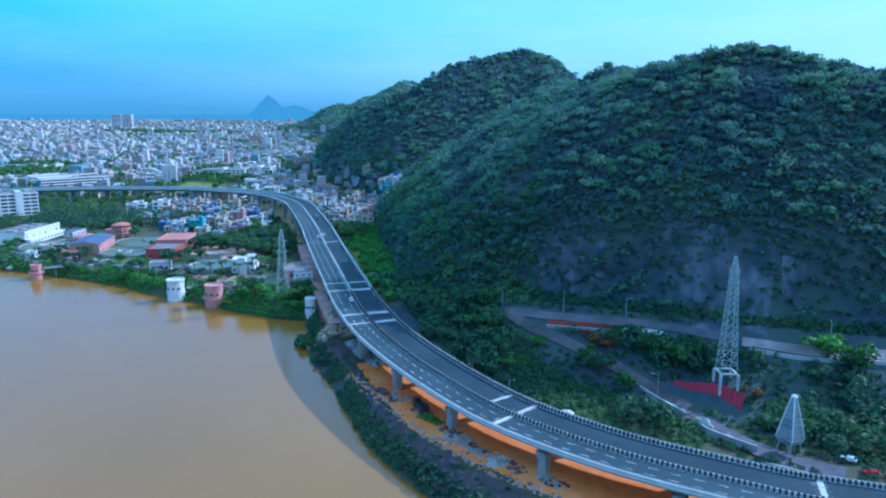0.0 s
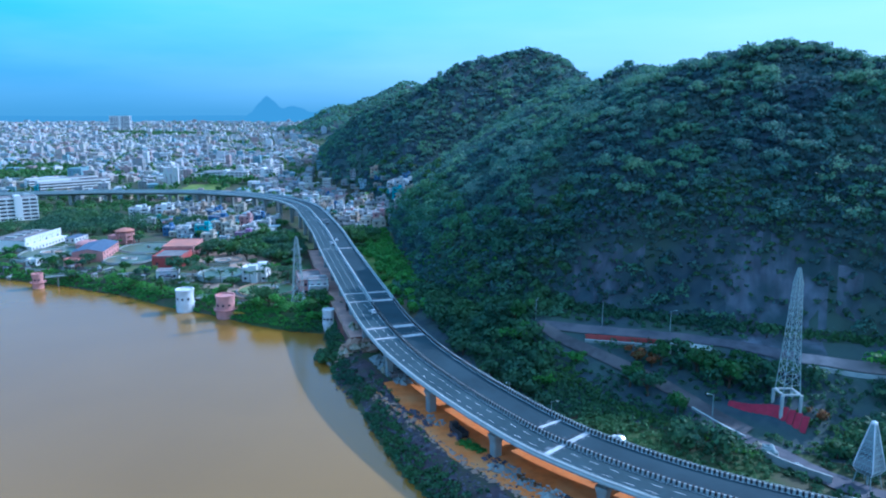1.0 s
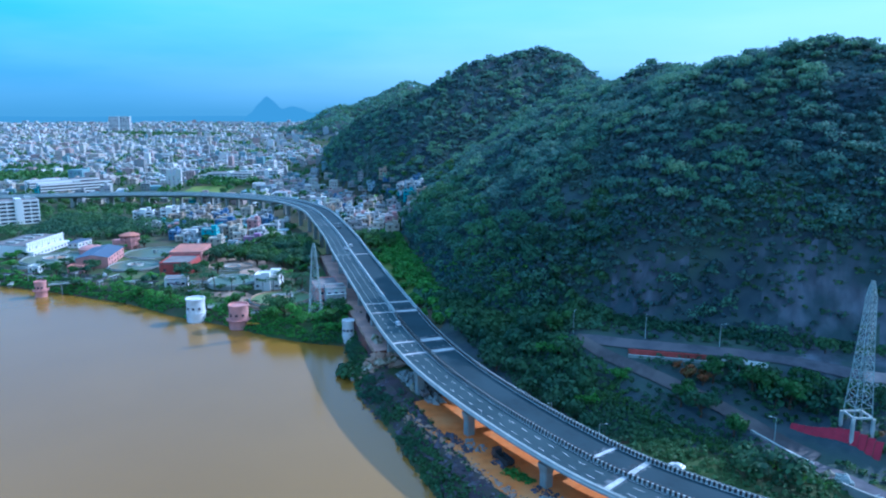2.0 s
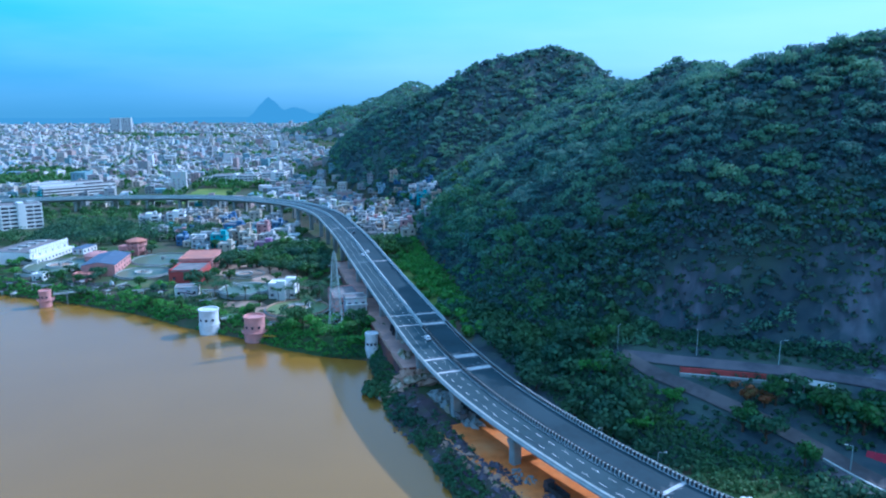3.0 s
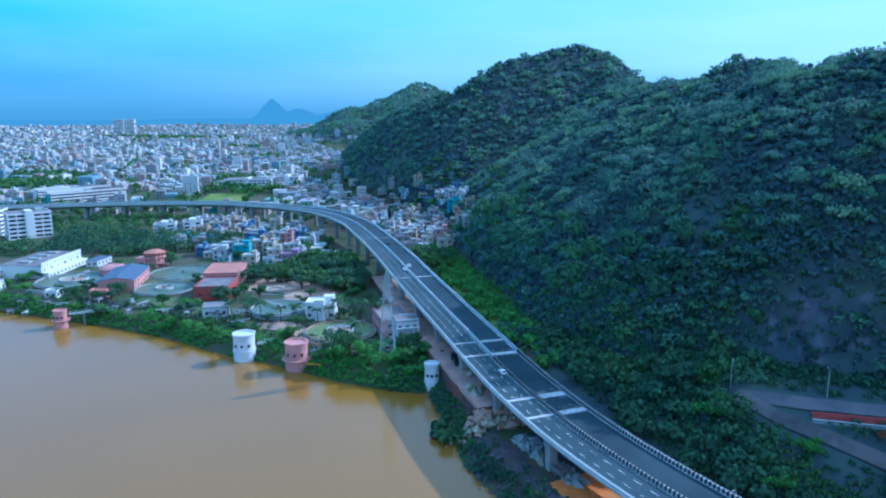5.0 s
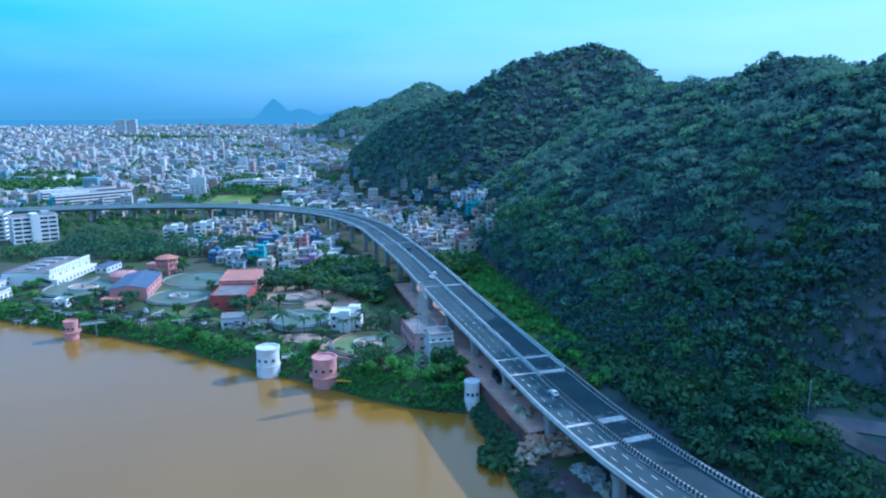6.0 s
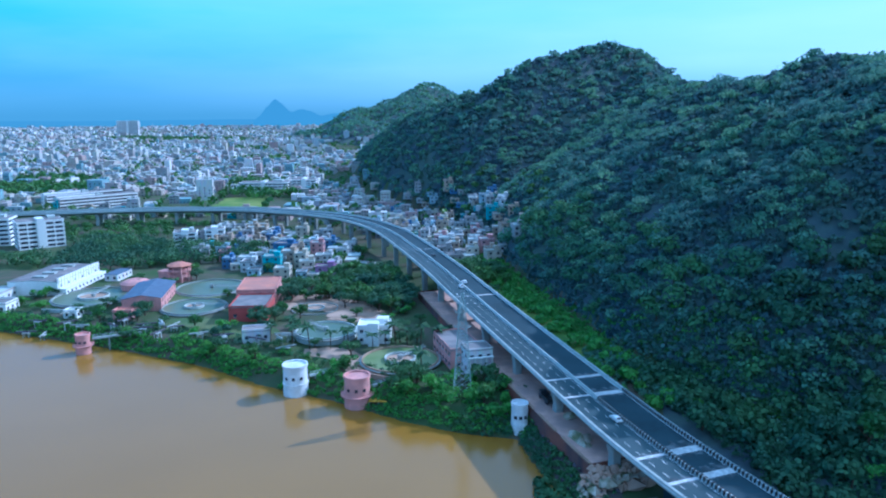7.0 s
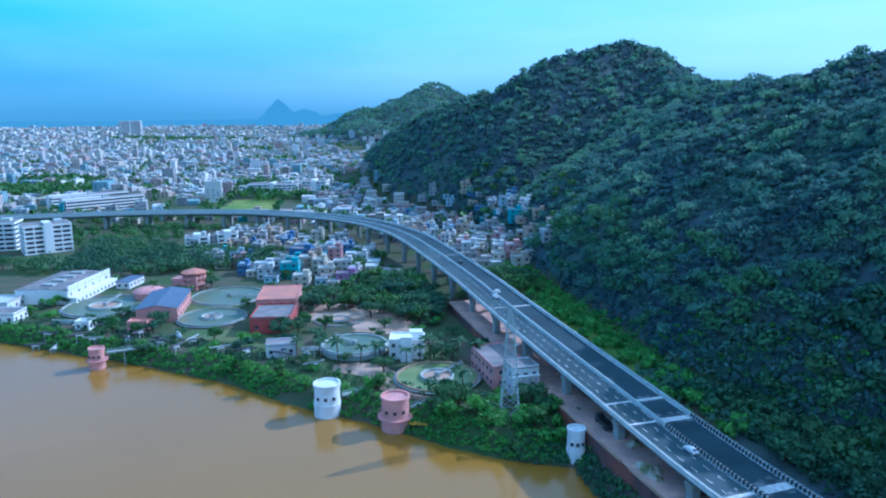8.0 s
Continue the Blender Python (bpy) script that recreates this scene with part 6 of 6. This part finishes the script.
def build_terrace():
    """A raised terrace beside the flyover with a stained river wall."""
    a, b = deck_index(-126, 290), deck_index(-233, 459)
    t = thing("terrace", "raised pinkish terrace with a dark stained river wall", "terrace", kind="structure")
    wall, top = Shape(), Shape()
    rng = random.Random(6)
    st = list(range(a, b + 1, 3))
    for i in st:
        o = -14.2 + 0.3 * math.sin(i * 0.09)
        p, q = on_deck(i, o), on_deck(i, o - 0.7)
        wall.v.extend([(q[0], q[1], -1.0), (p[0], p[1], 9.6)])
        m = on_deck(i, 10.0)
        top.v.extend([(p[0], p[1], 9.6), (m[0], m[1], 9.75)])
    n = len(st)
    wall.f = [(2 * k, 2 * k + 2, 2 * k + 3, 2 * k + 1) for k in range(n - 1)]
    top.f = [(2 * k, 2 * k + 1, 2 * k + 3, 2 * k + 2) for k in range(n - 1)]
    for i, sgn in ((a, 1), (b, -1)):
        p, q = on_deck(i, -14.2), on_deck(i, 10.0)
        wall.add([(p[0], p[1], -1), (q[0], q[1], -1), (q[0], q[1], 9.75), (p[0], p[1], 9.6)], [(0, 1, 2, 3)])
    part("river_wall", wall, M_WALLBROWN, t)
    part("terrace_top", top, M_TERRACE, t)
    for k in range(n - 1):
        if k % 9 == 8 or rng.random() < 0.12:
            continue
        c = [on_deck(i, o, 0) for i, o in ((st[k], -14.5), (st[k], -13.7), (st[k + 1] - 0.08, -13.7), (st[k + 1] - 0.08, -14.5))]
        s = Shape().add([(x, y, z) for z in (9.55, 9.95) for x, y, _ in c], [(4, 5, 6, 7), (0, 1, 5, 4), (1, 2, 6, 5), (2, 3, 7, 6), (3, 0, 4, 7)])
        part("coping_stone", s, M_BROWN, t)


build_terrace()
long_wall("roadside_wall", [(-41.5, 280.6), (-33, 280), (-24, 279.4), (-14.5, 278.6)], None, 1.6, 0.4, M_BRICKRED, "long low red wall beside the hillside road", M_BRICKRED)
long_wall("roadside_wall", [(-41.5, 279), (-33, 278.4), (-24, 277.8), (-14.5, 277)], None, 0.9, 0.4, M_CONCRETE, "low pale grey wall below the red one", M_CONC_LIGHT)
long_wall("roadside_wall", [(-4, 250), (4, 243), (11, 236.5)], None, 0.6, 0.5, M_CONC_LIGHT, "pale kerb wall along the yard", M_CONC_LIGHT)
long_wall("yard_wall", [(15, 224), (19, 220), (25, 216.5), (31, 213)], None, 2.2, 0.5, M_CONCRETE, "grey yard wall beside the service road", M_CONCRETE)
long_wall("road_kerb", [(110, 272.6), (77, 268.6), (50, 266.6), (31, 269)], None, 1.1, 0.5, M_CONC_LIGHT, "pale parapet along the hillside road", M_CONC_LIGHT)
long_wall("roadside_wall", [(30, 207), (36, 205), (42, 203.5)], None, 1.0, 0.4, M_CONCRETE, "short grey wall below the tower frame", M_CONCRETE)
long_wall("works_wall", [(-232, 336), (-215, 333), (-203, 336)], None, 1.5, 0.4, M_BROWN, "low brown wall in front of the tanks", M_BROWN)
long_wall("works_wall", [(-420, 374), (-400, 378), (-385, 380)], None, 1.8, 0.3, M_CONC_LIGHT, "pale yard wall by the settling tanks", M_CONC_LIGHT)


# ---- red hoarding, open shed, tower frame ----
def red_hoarding():
    """A run of red sheets on posts along the yard, taller towards the road."""
    t = thing("red_hoarding", "long leaning screen of red sheets along the yard, darkened as shaded", "hoarding")
    a, b = Vector((7.0, 252.5)), Vector((28.0, 240.5))
    n = 12
    d = (b - a).normalized()
    ang = math.atan2(d.y, d.x)
    for k in range(n):
        p, q = a.lerp(b, k / n), a.lerp(b, (k + 1) / n)
        g = land1((p.x + q.x) / 2, (p.y + q.y) / 2)
        h0, h1 = 1.5 + 3.1 * k / n, 1.5 + 3.1 * (k + 1) / n
        w = (q - p).length - 0.06
        m = Matrix.Translation((p.x, p.y, g)) @ Matrix.Rotation(ang, 4, "Z")
        s = Shape().add([tuple(m @ Vector(c)) for c in ((0, -0.04, 0.1), (w, -0.04, 0.1), (w, 0.04, 0.1), (0, 0.04, 0.1), (0, 0.6 * h0, h0), (w, 0.6 * h1, h1), (w, 0.6 * h1 + 0.08, h1), (0, 0.6 * h0 + 0.08, h0))],
                        [(3, 2, 1, 0), (4, 5, 6, 7), (0, 1, 5, 4), (1, 2, 6, 5), (2, 3, 7, 6), (3, 0, 4, 7)])
        part("red_sheet", s, M_DARKRED, t)
        part("post", Shape().box(-0.06, 0.6 * h0 + 0.12, -0.5, 0.06, 0.6 * h0 + 0.26, h0, m), M_STEEL, t)


def open_shed():
    t = thing("roadside_shed", "low pale open-fronted shed beside the hillside road", "shed", Matrix.Translation((-4, 274.3, land1(-4, 274.3))) @ Matrix.Rotation(-0.25, 4, "Z"))
    part("roof", Shape().box(-7, -2.4, 3.0, 7, 2.4, 3.3), M_CONC_LIGHT, t)
    part("back_wall", Shape().box(-6.8, 1.8, -0.8, 6.8, 2.1, 2.99), M_CONCRETE, t)
    for k in range(6):
        x = -6.6 + 2.64 * k
        part("pillar", Shape().box(x - 0.25, -2.2, -0.8, x + 0.25, -1.7, 2.99), M_WHITE, t)


def tower_frame(x, y):
    """A lattice of pipes in the outline of a temple tower, on one mast."""
    z = land1(x, y)
    t = thing("lighting_frame", "tapering grey pipe frame shaped like a temple tower", "frame", Matrix.Translation((x, y, z)) @ Matrix.Rotation(0.75, 4, "Z"))
    half = lambda u: 2.45 * (1 - u) ** 0.95 + 0.5 if u > 0.1 else 1.9 + 8.4 * u
    lo, hi = 3.8, 17.6
    cor = [(-1, -1), (1, -1), (1, 1), (-1, 1)]
    pt = lambda u, k, f=0.0: Vector((cor[k % 4][0], cor[k % 4][1], 0)).lerp(Vector((cor[(k + 1) % 4][0], cor[(k + 1) % 4][1], 0)), f) * half(u) + Vector((0, 0, lo + (hi - lo) * u))
    lev = [k / 9 for k in range(10)]
    for k in range(4):
        s = Shape()
        for a, b in zip(lev[:-1], lev[1:]):
            s.bar(pt(a, k), pt(b, k), 0.28)
        part("edge_pipe", s, M_TOWER_WHITE, t)
        s = Shape()
        for a in lev:
            s.bar(pt(a, k), pt(a, k + 1), 0.16)
        for j in range(1, 8):
            for a, b in zip(lev[:-1], lev[1:]):
                s.bar(pt(a, k, j / 8), pt(b, k, j / 8), 0.1)
        for a, b in zip(lev[:-1], lev[1:]):
            for j in range(4):
                s.bar(pt(a, k, j / 4), pt(b, k, (j + 1) / 4), 0.1)
        part("lattice_side", s, M_STEEL, t)
        net = Shape()
        net.add([tuple(pt(a, k, f) * 1.0 - Vector((0, 0, 0))) for a in lev for f in (0.02, 0.98)], [(2 * j, 2 * j + 1, 2 * j + 3, 2 * j + 2) for j in range(9)])
        part("net_panel", net, M_NET, t, "grey netting stretched over the pipes")
    part("cap", Shape().lathe([(0.9, hi), (0.8, hi + 0.5), (0.01, hi + 1.0)], 8), M_WHITE, t)
    part("mast", Shape().rod((0, 0, -0.6), (0, 0, hi), 0.3, 0.25), M_STEEL, t)
    for k in range(4):
        part("leg", Shape().bar((cor[k][0] * 2.6, cor[k][1] * 2.6, -0.6), pt(0, k), 0.22), M_STEEL, t)


# red darkened in the base colour for the shade of the trees
M_DARKRED = material("dark_red_sheet", (0.36, 0.025, 0.055), 0.6, (0.28, 0.02, 0.045), 0.5, 4)
M_NET = material("grey_net", (0.19, 0.20, 0.22), 0.85, (0.07, 0.075, 0.09), 0.9, 6, color3=(0.27, 0.275, 0.285), scale3=0.35)
red_hoarding()
open_shed()
tower_frame(38.5, 216)


# ---- poles and lamps ----
def street_lamp(x, y, h=8.5, ang=0.0):
    t = thing("street_lamp", "slim grey street lamp beside the road", "street lamp", Matrix.Translation((x, y, land1(x, y) - 0.3)) @ Matrix.Rotation(ang, 4, "Z"), "street lamps")
    part("pole", Shape().rod((0, 0, 0), (0, 0, h), 0.16, 0.1), M_STEEL, t)
    arm = part("arm", Shape().rod((0, 0, h - 0.1), (1.6, 0, h + 0.3), 0.07, 0.05, 5), M_STEEL, t)
    part("lamp_head", Shape().box(1.4, -0.16, h + 0.2, 2.3, 0.16, h + 0.4), M_STEEL, arm)


for x, y, h in ((-62, 291, 8.5), (-36, 289, 8.5), (-11, 286, 8.5), (2, 246.5, 8), (-72, 252, 6), (-64, 248, 5.5), (-48, 237, 5), (60, 276, 8.5)):
    street_lamp(x, y, h, (x * 1.7) % 6.28)


# ---- vehicles ----
def paint_metal(name, c):
    return material(name, c, 0.3, tuple(v * 0.9 for v in c), 0.6, 3, spec=0.5)


CAR_PAINT = {"white": paint_metal("car_white", (0.78, 0.78, 0.78)), "dark grey": paint_metal("car_dark", (0.05, 0.055, 0.065)), "red": paint_metal("car_red", (0.4, 0.03, 0.03)), "silver": paint_metal("car_silver", (0.5, 0.51, 0.53))}


def car(m, colour, label):
    t = thing("car", label, "car", m)
    b = Shape()
    prof = [(-2.1, 0.35), (2.1, 0.35), (2.15, 0.75), (1.9, 0.85), (0.95, 0.95), (0.35, 1.45), (-1.25, 1.47), (-1.95, 0.98), (-2.12, 0.9)]
    for y in (-0.84, 0.84):
        b.v.extend([(x, y * (0.84 if z > 1.2 else 1), z) for x, z in prof])
    n = len(prof)
    b.f = [tuple(range(n - 1, -1, -1))[::-1], tuple(range(n, 2 * n))[::-1]] + [(k, n + k, n + (k + 1) % n, (k + 1) % n) for k in range(n)]
    part("body", b, CAR_PAINT[colour], t)
    part("windscreen", Shape().add([(0.93, -0.7, 0.985), (0.93, 0.7, 0.985), (0.4, 0.6, 1.43), (0.4, -0.6, 1.43)], [(0, 1, 2, 3)]), M_GLASS, t)
    part("rear_window", Shape().add([(-1.9, -0.66, 1.03), (-1.9, 0.66, 1.03), (-1.32, 0.58, 1.455), (-1.32, -0.58, 1.455)], [(3, 2, 1, 0)]), M_GLASS, t)
    for sg in (-1, 1):
        part("side_window", Shape().add([(0.75, sg * 0.83, 0.98), (-1.7, sg * 0.83, 0.98), (-1.2, sg * 0.715, 1.4), (0.3, sg * 0.715, 1.4)], [(0, 1, 2, 3)]), M_GLASS, t)
    for x in (-1.3, 1.3):
        for sg in (-1, 1):
            wheel = part("wheel", Shape().rod((x, sg * 0.66, 0.32), (x, sg * 0.87, 0.32), 0.32, 0.32, 14), M_BLACK, t)
            part("rim", Shape().rod((x, sg * 0.87, 0.32), (x, sg * 0.89, 0.32), 0.2, 0.18, 10), M_STEEL, wheel)
    return t


def truck(m, label, cargo):
    t = thing("truck", label, "truck", m)
    part("cab", Shape().box(2.2, -1.15, 0.7, 4.0, 1.15, 2.9).box(4.0, -1.1, 0.7, 4.3, 1.1, 1.7), CAR_PAINT["dark grey"], t)
    part("windscreen", Shape().box(4.001, -1.0, 1.85, 4.03, 1.0, 2.7), M_GLASS, t)
    part("load_bed", Shape().box(-4.0, -1.25, 0.9, 2.1, 1.25, 1.1).box(-4.0, -1.25, 1.1, 2.1, -1.15, 2.2).box(-4.0, 1.15, 1.1, 2.1, 1.25, 2.2).box(-4.0, -1.15, 1.1, -3.9, 1.15, 2.2), cargo, t)
    for x in (-3.0, -1.8, 3.1):
        for sg in (-1, 1):
            part("wheel", Shape().rod((x, sg * 0.85, 0.5), (x, sg * 1.2, 0.5), 0.5, 0.5, 14), M_BLACK, t)


def on_lane(x, y, off, turn=0.0):
    i = deck_index(x, y)
    return Matrix.Translation(on_deck(i, off, 0.01)) @ Matrix.Rotation(math.atan2(TAN[i][1], TAN[i][0]) + turn, 4, "Z")


car(on_lane(-212, 423, -1.9), "white", "white car close to the median barrier")
car(on_lane(-217, 430, 2.2), "white", "white car stopped beside the median")
car(on_lane(-131, 296, -2.3), "white", "white car driving close to the median")
car(on_lane(-250, 487, 3.5), "dark grey", "dark grey car on the far carriageway")
g = lambda x, y, a: Matrix.Translation((x, y, land1(x, y) + 0.35)) @ Matrix.Rotation(a, 4, "Z")
car(g(-26, 224, 2.6), "white", "white car on the service road")
car(g(58, 209, 3.0), "red", "red car parked beside the service road")
car(g(54, 216, 2.8), "white", "white car parked under the trees")
truck(g(-73, 214, 2.35), "dark tipper truck parked on the orange earth", M_BLACK)
truck(g(-110, 254, 2.3), "dark truck parked in the shade by the flyover", M_DARKROOF)
truck(Matrix.Translation((-156.5, 321, 9.72)) @ Matrix.Rotation(2.1, 4, "Z"), "dark machinery carrier on the terrace", M_BLACK)


# ---- small things on the works bank ----
def yellow_boat(x, y):
    t = thing("canopy_boat", "moored work boat under a yellow canopy", "boat", Matrix.Translation((x, y, 0)) @ Matrix.Rotation(0.2, 4, "Z"))
    h = Shape()
    for z, k in ((-0.4, 0.75), (0.9, 1.0)):
        h.v.extend([(-4 * k, -1.4 * k, z), (3 * k, -1.4 * k, z), (4.6 * k, 0, z + 0.2), (3 * k, 1.4 * k, z), (-4 * k, 1.4 * k, z)])
    h.f = [(4, 3, 2, 1, 0), (5, 6, 7, 8, 9)] + [(k, (k + 1) % 5, 5 + (k + 1) % 5, 5 + k) for k in range(5)]
    part("hull", h, M_DARKROOF, t)
    part("canopy", Shape().box(-3.6, -1.5, 3.0, 3.0, 1.5, 3.25), M_YELLOW, t)
    for xx in (-3.3, 0, 2.7):
        for yy in (-1.25, 1.25):
            part("post", Shape().box(xx - 0.06, yy - 0.06, 0.7, xx + 0.06, yy + 0.06, 3.0), M_STEEL, t)


def footbridge(a, b, z0, z1, label):
    a, b = Vector((*a, z0)), Vector((*b, z1))
    t = thing("footbridge", label, "footbridge")
    part("deck_slab", Shape().bar(a, b, 0.9), M_CONC_LIGHT, t)
    d = (b - a).normalized()
    sd = Vector((-d.y, d.x, 0)) * 0.5
    for sg in (-1, 1):
        part("railing", Shape().bar(a + sd * sg + Vector((0, 0, 1.3)), b + sd * sg + Vector((0, 0, 1.3)), 0.1), M_STEEL, t)
    for k in (0.3, 0.7):
        p = a.lerp(b, k)
        part("support", Shape().bar((p.x, p.y, -3), (p.x, p.y, p.z), 0.5), M_CONCRETE, t)


yellow_boat(-216.5, 321.5)
footbridge((-362.3, 344.8), (-346, 360), 6.4, 6.2, "pale footbridge from the pink tower to the bank")
footbridge((-248, 329.8), (-243, 336), 6.2, 6.0, "short footbridge from the white tower to the bank")
footbridge((-221, 326), (-217, 333), 6.2, 6.0, "short footbridge from the pink tower to the bank")
rng6 = np.random.RandomState(91)
for k in range(26):
    x, y = rng6.uniform(-410, -270), rng6.uniform(352, 372)
    if all(math.hypot(x - a, y - b) > r - 2 for a, b, r in KEEP):
        h = rng6.uniform(1.5, 3.2)
        t = thing("pipe_stand", "pale concrete pipe stand in the works yard", "stand", Matrix.Translation((x, y, land1(x, y))) @ Matrix.Rotation(rng6.uniform(0, 3), 4, "Z"), "pipe stands in the works yard")
        for i in (-1, 1):
            for j in (-1, 1):
                part("post", Shape().box(i * 1.2 - 0.1, j * 0.9 - 0.1, -0.6, i * 1.2 + 0.1, j * 0.9 + 0.1, h), M_CONC_LIGHT, t)
        part("beam", Shape().box(-1.5, -1.1, h + 0.005, 1.5, 1.1, h + 0.3), M_CONC_LIGHT, t)
        part("pipe", Shape().rod((-4.5, 0, h + 0.7), (4.5, 0, h + 0.7), 0.38, 0.38, 10), M_STONE if k % 2 else M_CONCRETE, t)
